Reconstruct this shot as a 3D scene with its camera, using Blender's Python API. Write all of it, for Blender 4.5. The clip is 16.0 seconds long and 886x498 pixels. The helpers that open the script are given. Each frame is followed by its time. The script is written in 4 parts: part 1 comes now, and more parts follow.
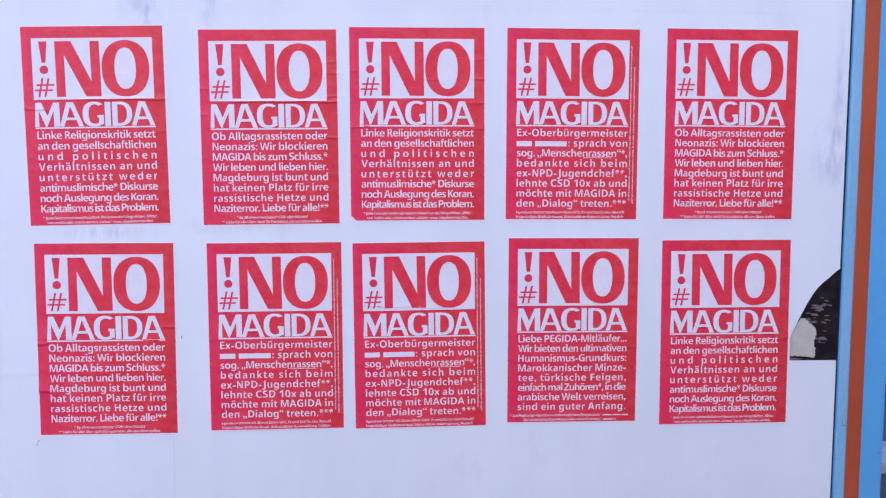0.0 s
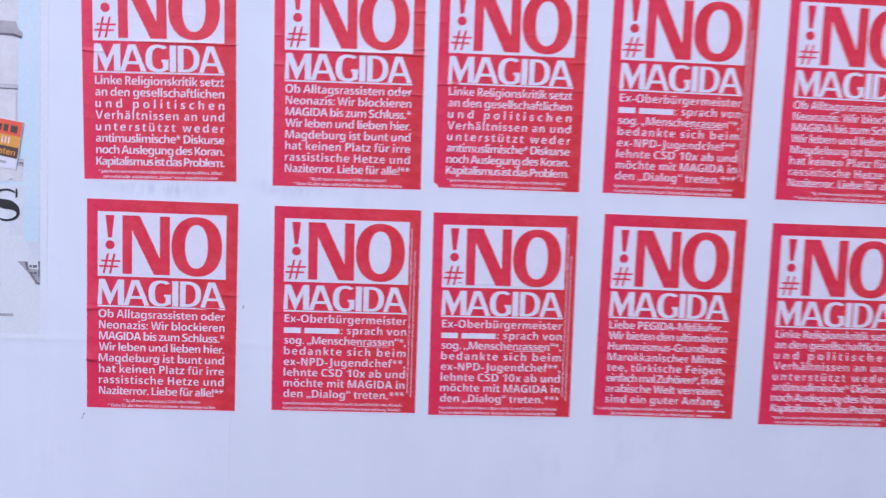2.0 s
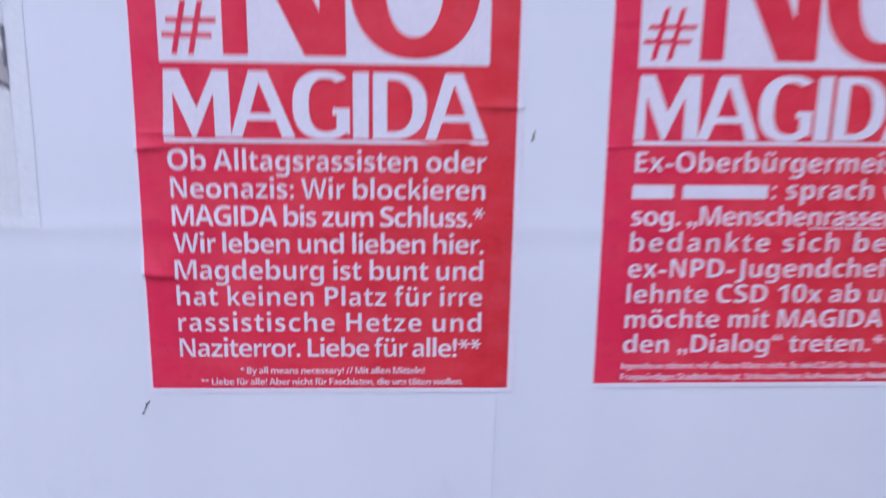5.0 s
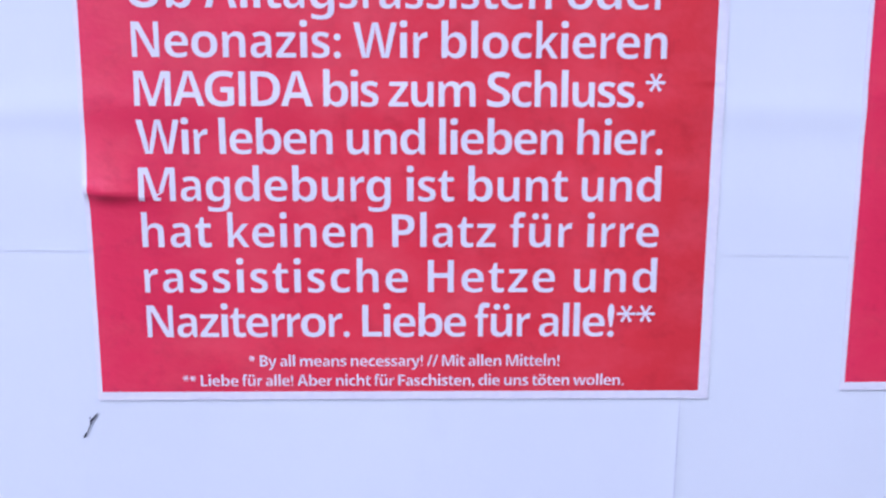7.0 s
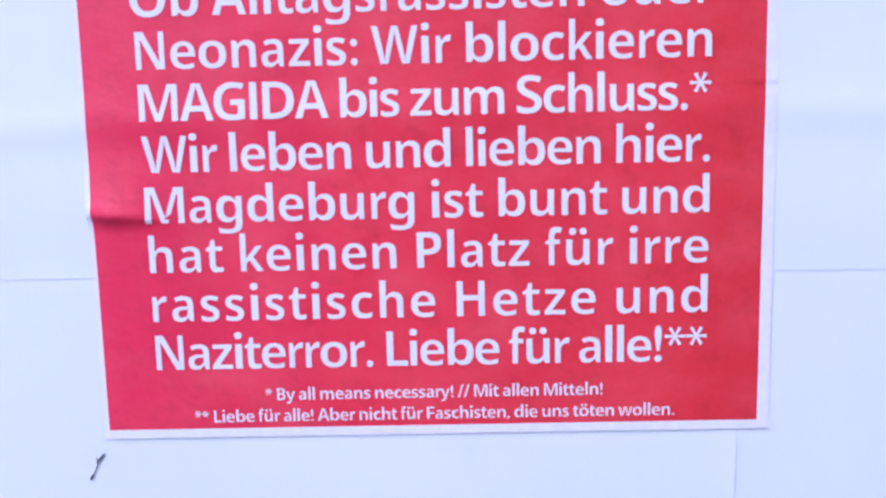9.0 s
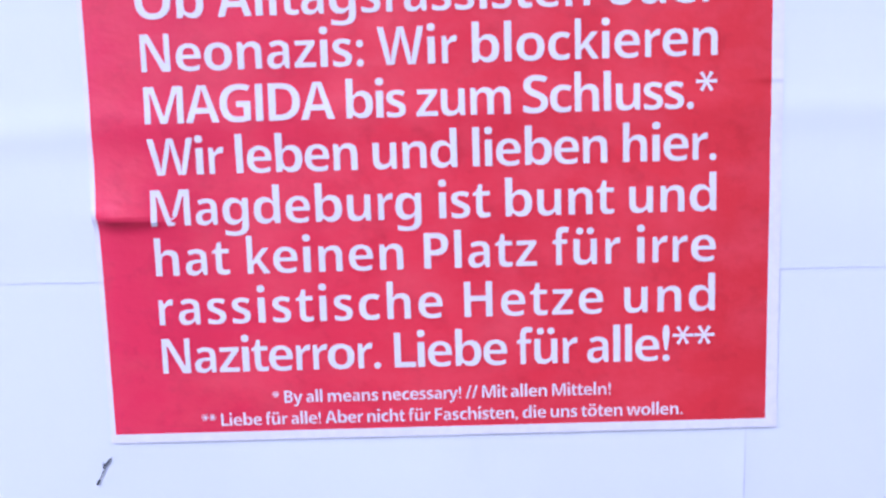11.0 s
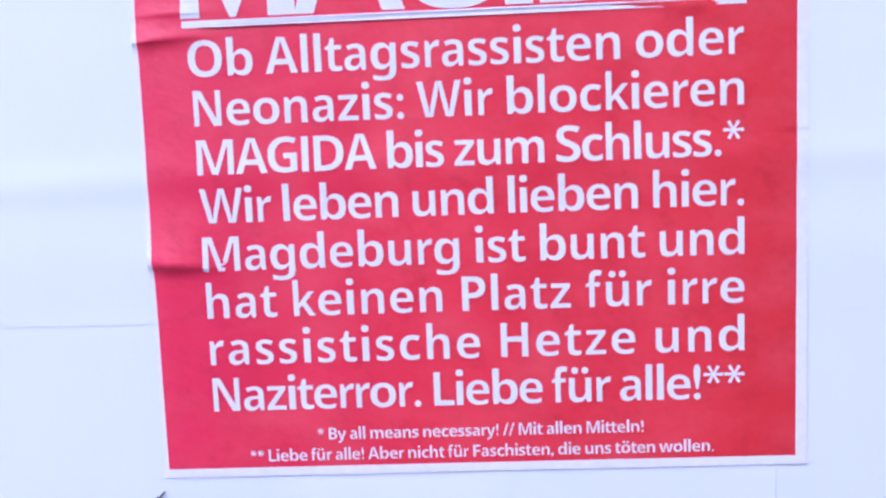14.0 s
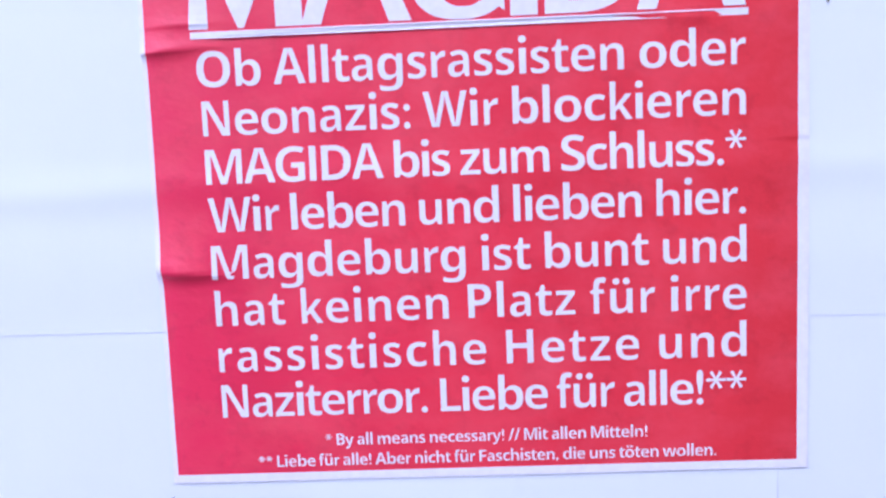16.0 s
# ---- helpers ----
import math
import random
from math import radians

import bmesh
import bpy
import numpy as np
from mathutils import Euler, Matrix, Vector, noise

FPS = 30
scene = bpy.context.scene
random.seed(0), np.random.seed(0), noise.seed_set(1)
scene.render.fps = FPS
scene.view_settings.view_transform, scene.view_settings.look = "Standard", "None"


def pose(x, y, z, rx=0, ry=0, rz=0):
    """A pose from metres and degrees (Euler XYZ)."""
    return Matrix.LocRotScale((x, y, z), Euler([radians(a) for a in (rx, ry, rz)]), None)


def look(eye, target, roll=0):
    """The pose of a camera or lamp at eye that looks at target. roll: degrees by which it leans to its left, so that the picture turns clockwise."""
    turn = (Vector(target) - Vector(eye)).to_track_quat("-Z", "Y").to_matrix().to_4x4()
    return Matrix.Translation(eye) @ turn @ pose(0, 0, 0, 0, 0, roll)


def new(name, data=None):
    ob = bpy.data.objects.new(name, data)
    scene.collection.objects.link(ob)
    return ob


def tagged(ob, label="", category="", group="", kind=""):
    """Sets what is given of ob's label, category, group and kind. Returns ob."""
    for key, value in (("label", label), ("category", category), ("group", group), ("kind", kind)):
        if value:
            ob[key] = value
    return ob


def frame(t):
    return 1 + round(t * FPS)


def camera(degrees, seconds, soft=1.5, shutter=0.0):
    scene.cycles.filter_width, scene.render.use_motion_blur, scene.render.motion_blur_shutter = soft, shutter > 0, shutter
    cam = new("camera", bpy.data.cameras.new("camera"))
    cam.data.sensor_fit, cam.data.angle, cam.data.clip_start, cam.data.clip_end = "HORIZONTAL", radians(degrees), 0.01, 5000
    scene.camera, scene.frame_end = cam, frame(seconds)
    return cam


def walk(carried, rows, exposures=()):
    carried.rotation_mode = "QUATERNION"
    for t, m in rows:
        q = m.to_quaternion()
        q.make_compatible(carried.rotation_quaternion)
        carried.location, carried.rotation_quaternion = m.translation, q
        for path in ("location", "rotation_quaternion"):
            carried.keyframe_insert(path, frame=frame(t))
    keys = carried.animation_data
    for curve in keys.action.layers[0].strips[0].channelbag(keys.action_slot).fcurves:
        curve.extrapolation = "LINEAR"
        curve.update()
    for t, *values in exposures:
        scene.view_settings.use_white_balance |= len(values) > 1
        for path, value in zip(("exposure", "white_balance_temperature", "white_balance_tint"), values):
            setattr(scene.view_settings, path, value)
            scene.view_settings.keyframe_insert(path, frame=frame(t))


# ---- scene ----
cam = camera(50.87, 16.0, 1.25, 0.6)
ROWS = [
    (0.0, -0.0000, 0.1311, 1.5500, -3.389, -4.749, -0.524),
    (0.5, -0.0196, 0.1516, 1.5348, -3.477, -4.547, -0.774),
    (1.0, -0.0594, 0.1679, 1.5356, -3.953, -4.701, -0.998),
    (1.5, -0.0973, 0.1916, 1.5329, -4.083, -4.761, -1.124),
    (2.0, -0.1418, 0.3149, 1.5090, -2.471, -5.833, -2.793),
    (2.5, -0.2023, 0.5115, 1.5257, -1.261, -6.763, -2.815),
    (3.0, -0.2528, 0.6955, 1.5157, 2.244, -9.226, -3.804),
    (3.5, -0.3942, 0.8974, 1.4647, 0.991, -9.322, -3.105),
    (4.0, -0.4810, 1.0349, 1.4530, -1.658, -12.630, -2.788),
    (4.5, -0.4982, 1.2301, 1.3914, -0.069, -13.868, -1.824),
    (5.0, -0.5469, 1.4323, 1.2904, -2.531, -15.078, -1.536),
    (5.2, -0.5635, 1.4954, 1.2466, -2.640, -13.122, -2.106),
    (7.3, -0.5890, 1.7230, 1.1235, -0.420, -9.930, 0.080),
    (7.5, -0.5877, 1.7303, 1.1198, -0.020, -9.439, 0.707),
    (8.0, -0.5829, 1.7439, 1.1176, 1.042, -8.812, 0.510),
    (10.5, -0.5918, 1.7470, 1.1129, 0.344, -8.054, 1.210),
    (11.0, -0.5916, 1.7466, 1.1129, 0.421, -7.901, 1.157),
    (11.5, -0.5913, 1.7436, 1.1170, 0.852, -7.631, 1.008),
    (12.0, -0.5939, 1.7391, 1.1212, 0.903, -7.543, 1.108),
    (12.5, -0.5918, 1.7385, 1.1210, 1.152, -7.474, 1.270),
    (13.0, -0.5894, 1.7350, 1.1228, 1.467, -7.279, 1.407),
    (13.5, -0.5901, 1.7316, 1.1261, 2.251, -6.974, 1.632),
    (14.0, -0.5933, 1.7302, 1.1258, 2.367, -6.628, 1.706),
    (14.5, -0.5947, 1.7282, 1.1265, 2.461, -6.569, 1.756),
    (15.0, -0.5933, 1.7281, 1.1236, 2.567, -6.483, 1.847),
    (15.5, -0.5964, 1.7275, 1.1243, 2.313, -6.526, 1.909),
    (16.0, -0.5987, 1.7253, 1.1315, 1.965, -6.815, 1.798),
]
EXPOSURES = [
    (0.0, 0.29, 5160, 22),
    (2.0, 0.29, 5160, 22),
    (3.5, 0.29, 5160, 22),
    (4.5, 0.26, 5160, 22),
    (5.0, 0.14, 5160, 22),
    (7.5, 0.50, 4930, 23),
    (12.0, 0.64, 4900, 24),
    (16.0, 0.66, 4900, 24),
]
walk(cam, [(t, pose(x, y, z, 90 + pitch, roll, yaw)) for t, x, y, z, yaw, pitch, roll in ROWS], EXPOSURES)

# ---- light: an overcast sky in front of the hoarding ----
world = bpy.data.worlds.new("overcast_sky")
world.use_nodes = True
scene.world = world
wn = world.node_tree
sky = wn.nodes.new("ShaderNodeTexSky")
sky.sky_type, sky.sun_disc = "NISHITA", False
sky.sun_elevation, sky.sun_rotation = radians(48), radians(205)
sky.air_density, sky.dust_density, sky.ozone_density = 1.0, 3.0, 1.5
wn.links.new(sky.outputs[0], wn.nodes["Background"].inputs[0])
wn.nodes["Background"].inputs[1].default_value = 0.15
cam.data.dof.use_dof = True
cam.data.dof.focus_distance, cam.data.dof.aperture_fstop = 1.9, 27.0
sun_data = bpy.data.lights.new("sun", "SUN")
sun_data.energy, sun_data.angle, sun_data.color = 1.2, radians(40), (1.0, 0.97, 0.93)
sun = new("sun", sun_data)
sun.matrix_world = look((-1.6, -3.4, 5.5), (0.1, 2.15, 1.3))

WALL = 2.15          # the pasted face of the hoarding stands in the plane y = WALL
W, H = 0.2908, 0.4141  # printed area of one placard


# ---- materials ----
def nodes(name, rough=0.6, metal=0.0, spec=0.5):
    m = bpy.data.materials.new(name)
    m.use_nodes = True
    t = m.node_tree
    b = t.nodes["Principled BSDF"]
    b.inputs["Roughness"].default_value = rough
    b.inputs["Metallic"].default_value = metal
    b.inputs["Specular IOR Level"].default_value = spec
    co = t.nodes.new("ShaderNodeTexCoord")
    return m, t, b, co


def noise_tex(t, co, scale, detail=4.0, rough=0.55, stretch=(1, 1, 1), out="Object"):
    mp = t.nodes.new("ShaderNodeMapping")
    mp.inputs["Scale"].default_value = stretch
    t.links.new(co.outputs[out], mp.inputs["Vector"])
    n = t.nodes.new("ShaderNodeTexNoise")
    n.inputs["Scale"].default_value, n.inputs["Detail"].default_value, n.inputs["Roughness"].default_value = scale, detail, rough
    t.links.new(mp.outputs[0], n.inputs["Vector"])
    return n.outputs["Fac"]


def ramp(t, fac, stops):
    r = t.nodes.new("ShaderNodeValToRGB")
    e = r.color_ramp.elements
    while len(e) < len(stops):
        e.new(0.5)
    for k, (p, c) in zip(e, stops):
        k.position, k.color = p, (*c, 1)
    t.links.new(fac, r.inputs["Fac"])
    return r.outputs["Color"]


def mix(t, a, b, fac, kind="MIX"):
    m = t.nodes.new("ShaderNodeMix")
    m.data_type, m.blend_type = "RGBA", kind
    for socket, value in ((m.inputs[6], a), (m.inputs[7], b), (m.inputs[0], fac)):
        if isinstance(value, bpy.types.NodeSocket):
            t.links.new(value, socket)
        elif isinstance(value, tuple):
            socket.default_value = (*value, 1)
        else:
            socket.default_value = value
    return m.outputs[2]


def bump(t, b, heights):
    last = None
    for fac, strength, dist in heights:
        n = t.nodes.new("ShaderNodeBump")
        n.inputs["Strength"].default_value, n.inputs["Distance"].default_value = strength, dist
        t.links.new(fac, n.inputs["Height"])
        if last:
            t.links.new(last, n.inputs["Normal"])
        last = n.outputs[0]
    t.links.new(last, b.inputs["Normal"])


def surface(name, colour, other, scale, rough=0.6, fine=90.0, lo=0.35, hi=0.7, metal=0.0, spec=0.5, relief=(0.2, 0.0006), stretch=(1, 1, 1)):
    """Two-scale material: patches of two colours, fine grain and slight relief."""
    m, t, b, co = nodes(name, rough, metal, spec)
    big = noise_tex(t, co, scale, 5, 0.6, stretch)
    small = noise_tex(t, co, fine, 3, 0.6)
    c = ramp(t, big, [(lo, colour), (hi, other)])
    c = mix(t, c, ramp(t, small, [(0.3, (0.86, 0.86, 0.86)), (0.7, (1.0, 1.0, 1.0))]), 0.5, "MULTIPLY")
    t.links.new(c, b.inputs["Base Color"])
    r = t.nodes.new("ShaderNodeMapRange")
    r.inputs["To Min"].default_value, r.inputs["To Max"].default_value = rough - 0.08, rough + 0.1
    t.links.new(big, r.inputs["Value"])
    t.links.new(r.outputs[0], b.inputs["Roughness"])
    bump(t, b, [(big, relief[0], relief[1]), (small, relief[0], relief[1] * 0.15)])
    return m


def sheet_material():
    """White blank poster paper: glue stains, grey rub marks, fine fibre."""
    m, t, b, co = nodes("white_pasted_paper", 0.62, 0, 0.35)
    big = noise_tex(t, co, 3.0, 5, 0.6)
    rub = noise_tex(t, co, 6.5, 6, 0.62, (1.0, 1.0, 0.45))
    streak = noise_tex(t, co, 9.0, 3, 0.5, (1.0, 1.0, 0.08))
    fine = noise_tex(t, co, 260.0, 2, 0.5)
    c = ramp(t, big, [(0.35, (0.770, 0.783, 0.795)), (0.7, (0.812, 0.822, 0.832))])
    c = mix(t, c, ramp(t, rub, [(0.60, (1, 1, 1)), (0.78, (0.86, 0.86, 0.91))]), 0.7, "MULTIPLY")
    c = mix(t, c, ramp(t, streak, [(0.35, (0.965, 0.965, 0.975)), (0.6, (1, 1, 1))]), 0.8, "MULTIPLY")
    for cx, cz, rx, rz, amount in SMUDGES:
        mp = t.nodes.new("ShaderNodeMapping")
        mp.inputs["Scale"].default_value = (1 / rx, 0.0, 1 / rz)
        mp.inputs["Location"].default_value = (-cx / rx, 0.0, -cz / rz)
        t.links.new(co.outputs["Object"], mp.inputs["Vector"])
        far = t.nodes.new("ShaderNodeVectorMath")
        far.operation = "LENGTH"
        t.links.new(mp.outputs[0], far.inputs[0])
        spot = t.nodes.new("ShaderNodeMapRange")
        spot.inputs["From Min"].default_value, spot.inputs["From Max"].default_value = 1.0, 0.1
        t.links.new(far.outputs["Value"], spot.inputs["Value"])
        smear = noise_tex(t, co, 38.0, 5, 0.65, (1.0, 1.0, 0.35))
        both = t.nodes.new("ShaderNodeMath")
        both.operation = "MULTIPLY"
        t.links.new(spot.outputs[0], both.inputs[0])
        t.links.new(ramp(t, smear, [(0.40, (0, 0, 0)), (0.62, (1, 1, 1))]), both.inputs[1])
        c = mix(t, c, ramp(t, both.outputs[0], [(0.0, (1, 1, 1)), (1.0, (1 - amount, 1 - amount, 1 - amount * 0.6))]), 1.0, "MULTIPLY")
    t.links.new(c, b.inputs["Base Color"])
    cockle = noise_tex(t, co, 14.0, 4, 0.55, (1.0, 1.0, 0.7))
    bump(t, b, [(cockle, 0.5, 0.0026), (fine, 0.12, 0.0002)])
    return m


def red_material():
    """Red print that runs from crimson to a warmer red across each placard."""
    m, t, b, co = nodes("red_print", 0.5, 0, 0.4)
    sep = t.nodes.new("ShaderNodeSeparateXYZ")
    t.links.new(co.outputs["Object"], sep.inputs[0])
    mr = t.nodes.new("ShaderNodeMapRange")
    mr.inputs["From Min"].default_value, mr.inputs["From Max"].default_value = -W / 2, W / 2
    t.links.new(sep.outputs[0], mr.inputs["Value"])
    c = ramp(t, mr.outputs[0], [(0.0, RED_LEFT), (0.45, RED_MID), (1.0, RED_RIGHT)])
    band = noise_tex(t, co, 16.0, 3, 0.5, (1.0, 1.0, 0.06))
    c = mix(t, c, ramp(t, band, [(0.33, (0.88, 0.80, 0.83)), (0.60, (1, 1, 1))]), 0.9, "MULTIPLY")
    fleck = noise_tex(t, co, 55.0, 5, 0.7)
    c = mix(t, c, ramp(t, fleck, [(0.52, (1, 1, 1)), (0.72, (0.80, 0.74, 0.78))]), 0.85, "MULTIPLY")
    pale = noise_tex(t, co, 21.0, 5, 0.65, (1.0, 1.0, 1.4))
    c = mix(t, c, (0.84, 0.085, 0.110), ramp(t, pale, [(0.42, (0, 0, 0)), (0.72, (0.6, 0.6, 0.6))]))
    t.links.new(c, b.inputs["Base Color"])
    gloss = t.nodes.new("ShaderNodeMapRange")
    gloss.inputs["To Min"].default_value, gloss.inputs["To Max"].default_value = 0.32, 0.56
    t.links.new(pale, gloss.inputs["Value"])
    t.links.new(gloss.outputs[0], b.inputs["Roughness"])
    cockle = noise_tex(t, co, 34.0, 4, 0.55, (0.8, 1.0, 1.2))
    fine = noise_tex(t, co, 300.0, 2, 0.5)
    bump(t, b, [(cockle, 0.5, 0.0022), (fleck, 0.4, 0.0009), (fine, 0.12, 0.0002)])
    return m


RED_LEFT, RED_MID, RED_RIGHT = (0.80, 0.030, 0.090), (0.78, 0.034, 0.060), (0.72, 0.038, 0.045)
# rubbed, dirty places on the white paper: x, z, half width, half height, darkness
SMUDGES = [(-0.520, 1.885, 0.055, 0.050, 0.24), (-0.505, 1.865, 0.012, 0.03, 0.4), (-0.376, 1.90, 0.030, 0.075, 0.20), (0.975, 1.60, 0.050, 0.085, 0.30), (0.995, 1.70, 0.020, 0.20, 0.25),
           (-0.350, 1.43, 0.10, 0.025, 0.18), (-0.60, 1.415, 0.14, 0.022, 0.18)]
white_sheet = sheet_material()
red_print = red_material()
white_paper = surface("white_placard_paper", (0.85, 0.805, 0.835), (0.82, 0.77, 0.80), 18, 0.5, 240, spec=0.4, relief=(0.25, 0.0006))
white_ink = surface("unprinted_white_lettering", (0.84, 0.79, 0.825), (0.80, 0.745, 0.785), 30, 0.52, 300, spec=0.4, relief=(0.2, 0.0004))
blue_enamel = surface("blue_enamel", (0.14, 0.41, 0.72), (0.155, 0.44, 0.74), 6, 0.35, 120, relief=(0.08, 0.0003), stretch=(1, 1, 0.3))
grey_blue_enamel = surface("pale_grey_blue_enamel", (0.21, 0.42, 0.58), (0.29, 0.49, 0.63), 10, 0.42, 120, relief=(0.1, 0.0003), stretch=(1, 1, 0.25))
orange_enamel = surface("orange_enamel", (0.42, 0.075, 0.022), (0.48, 0.095, 0.03), 8, 0.42, 140, relief=(0.1, 0.0003), stretch=(1, 1, 0.3))
gap_shade = surface("dark_gap_shade", (0.012, 0.014, 0.035), (0.02, 0.02, 0.04), 20, 0.7, 150)
old_panel = surface("dark_brown_weathered_panel", (0.010, 0.006, 0.009), (0.042, 0.026, 0.024), 26, 0.7, 200, 0.45, 0.8, spec=0.2, relief=(0.5, 0.001))
old_paper = surface("yellowed_old_paper", (0.60, 0.55, 0.44), (0.50, 0.46, 0.38), 35, 0.75, 220, relief=(0.5, 0.0008))
grey_flake = surface("grey_paper_residue", (0.20, 0.17, 0.145), (0.045, 0.035, 0.033), 110, 0.8, 300, relief=(0.5, 0.0008))
scuff_black = surface("black_scuff", (0.03, 0.03, 0.035), (0.10, 0.10, 0.11), 200, 0.7, 400)
scuff_green = surface("olive_scuff", (0.13, 0.14, 0.07), (0.30, 0.31, 0.22), 200, 0.7, 400)
pencil_grey = surface("grey_rub_line", (0.58, 0.58, 0.66), (0.74, 0.74, 0.79), 60, 0.7, 300, 0.3, 0.65)
asphalt = surface("asphalt", (0.045, 0.045, 0.048), (0.06, 0.06, 0.06), 1.5, 0.85, 120, relief=(0.6, 0.004))
granite = surface("pale_granite", (0.36, 0.35, 0.33), (0.24, 0.23, 0.22), 14, 0.8, 90, relief=(0.5, 0.003))
render_coat = surface("grey_render", (0.30, 0.29, 0.28), (0.24, 0.235, 0.23), 2.0, 0.85, 60, relief=(0.5, 0.003))
steel = surface("galvanised_steel", (0.35, 0.36, 0.37), (0.28, 0.29, 0.30), 8, 0.45, 120, metal=0.8)
event_paper = surface("faded_event_poster_paper", (0.82, 0.83, 0.82), (0.79, 0.80, 0.79), 7, 0.55, 220, relief=(0.15, 0.0004))
event_ground = surface("faded_printed_ground", (0.79, 0.80, 0.77), (0.74, 0.75, 0.72), 9, 0.55, 220, relief=(0.15, 0.0004))
event_sky = surface("printed_pale_cyan_sky", (0.63, 0.77, 0.79), (0.72, 0.79, 0.79), 5, 0.55, 220, relief=(0.15, 0.0004))
event_stone = surface("printed_pale_stone", (0.78, 0.75, 0.70), (0.66, 0.63, 0.59), 26, 0.55, 220, 0.4, 0.75, relief=(0.3, 0.0008))
event_stone_dark = surface("printed_shaded_stone", (0.20, 0.18, 0.19), (0.08, 0.07, 0.09), 45, 0.55, 220, relief=(0.2, 0.0006))
event_stone_mid = surface("printed_grey_stone", (0.50, 0.46, 0.43), (0.36, 0.33, 0.33), 40, 0.55, 220, relief=(0.2, 0.0006))
event_stone_pale = surface("printed_faint_stone", (0.70, 0.71, 0.71), (0.77, 0.78, 0.77), 30, 0.55, 220, relief=(0.2, 0.0006))
event_stone_soft = surface("printed_soft_shade", (0.64, 0.61, 0.60), (0.55, 0.53, 0.53), 38, 0.55, 220, relief=(0.2, 0.0006))
event_window = surface("printed_dark_window", (0.05, 0.05, 0.10), (0.12, 0.12, 0.19), 60, 0.5, 220)
black_ink = surface("black_print", (0.020, 0.016, 0.015), (0.034, 0.027, 0.024), 40, 0.5, 220)
dark_ink = surface("dark_grey_print", (0.05, 0.05, 0.07), (0.075, 0.075, 0.09), 40, 0.5, 220)
tag_red = surface("orange_red_print", (0.86, 0.13, 0.055), (0.80, 0.11, 0.05), 40, 0.5, 220)
tag_yellow = surface("amber_print", (0.86, 0.39, 0.045), (0.80, 0.34, 0.04), 40, 0.5, 220)
tag_brown = surface("brown_print", (0.09, 0.045, 0.03), (0.12, 0.06, 0.04), 40, 0.5, 220)


# ---- building helpers ----
def bell(d, s):
    return math.exp(-(d / s) ** 2)


def swell(x, z):
    """How far the pasted paper stands out from the board: slow swells and a few folds."""
    h = 0.0007 * noise.noise(Vector((x * 2.1, z * 2.1, 3.0))) + 0.00022 * noise.noise(Vector((x * 8, z * 8, 9.0)))
    side = 1 / (1 + math.exp((x + 0.2) * 14))
    h += 0.00075 * side * bell(z - 1.113 - 0.003 * math.sin(x * 9), 0.0085)
    h += 0.0004 * side * bell(z - 1.075 - 0.002 * math.sin(x * 7 + 1), 0.016)
    for fx, z0, z1, a in FOLDS:
        if abs(x - fx) < 0.02 and z0 < z < z1:
            h += a * bell(x - fx - 0.0015 * math.sin(z * 25), 0.0035)
    return h


FOLDS = [(-0.508, 1.858, 2.2, 0.0005), (-0.381, 1.858, 2.2, 0.0004), (-0.642, 1.398, 1.424, 0.0003), (-0.577, 1.398, 1.424, 0.0003),
         (-0.267, 1.400, 1.426, 0.0003), (-0.462, 0.5, 0.970, 0.0005)]


def mesh_ob(name, me, material, parent=None, label="", smooth=False):
    for m in material if isinstance(material, (list, tuple)) else (material,):
        me.materials.append(m)
    if smooth:
        me.polygons.foreach_set("use_smooth", [True] * len(me.polygons))
    ob = new(name, me)
    ob.parent = parent
    return tagged(ob, label=label)


def part(name, bm, material, parent=None, label="", smooth=False):
    me = bpy.data.meshes.new(name)
    bm.to_mesh(me)
    bm.free()
    return mesh_ob(name, me, material, parent, label, smooth)


def empty(name, m, label, category, group="", kind=""):
    ob = new(name)
    ob.empty_display_size = 0.05
    ob.matrix_basis = m
    return tagged(ob, label, category, group, kind)


def boxes(bounds, bevel=0.0):
    bm = bmesh.new()
    for x0, x1, y0, y1, z0, z1 in bounds:
        made = bmesh.ops.create_cube(bm, size=1)["verts"]
        for v in made:
            v.co = ((x0 + x1) / 2 + v.co.x * (x1 - x0), (y0 + y1) / 2 + v.co.y * (y1 - y0), (z0 + z1) / 2 + v.co.z * (z1 - z0))
    if bevel:
        bmesh.ops.bevel(bm, geom=bm.edges[:], offset=bevel, segments=2, affect="EDGES", profile=0.6)
    return bm


def extrude_profile(points, z0, z1):
    """A rail of the given plan outline (x, y), upright from z0 to z1."""
    bm = bmesh.new()
    n = len(points)
    low, high = ([bm.verts.new((x, y, z)) for x, y in points] for z in (z0, z1))
    for i in range(n):
        bm.faces.new((low[i], low[(i + 1) % n], high[(i + 1) % n], high[i]))
    bm.faces.new(low[::-1])
    bm.faces.new(high)
    bmesh.ops.recalc_face_normals(bm, faces=bm.faces[:])
    return bm


def spread(a, b, step, extra=()):
    """Grid lines from a to b about step apart, with extra ones close together round folds."""
    n = max(1, round((b - a) / step))
    lines = {round(a + (b - a) * i / n, 6) for i in range(n + 1)} | {round(e, 6) for e in extra if a < e < b}
    out = []
    for v in sorted(lines):
        if not out or v - out[-1] > 0.0004 or v in (round(a, 6), round(b, 6)):
            out.append(v)
    return out


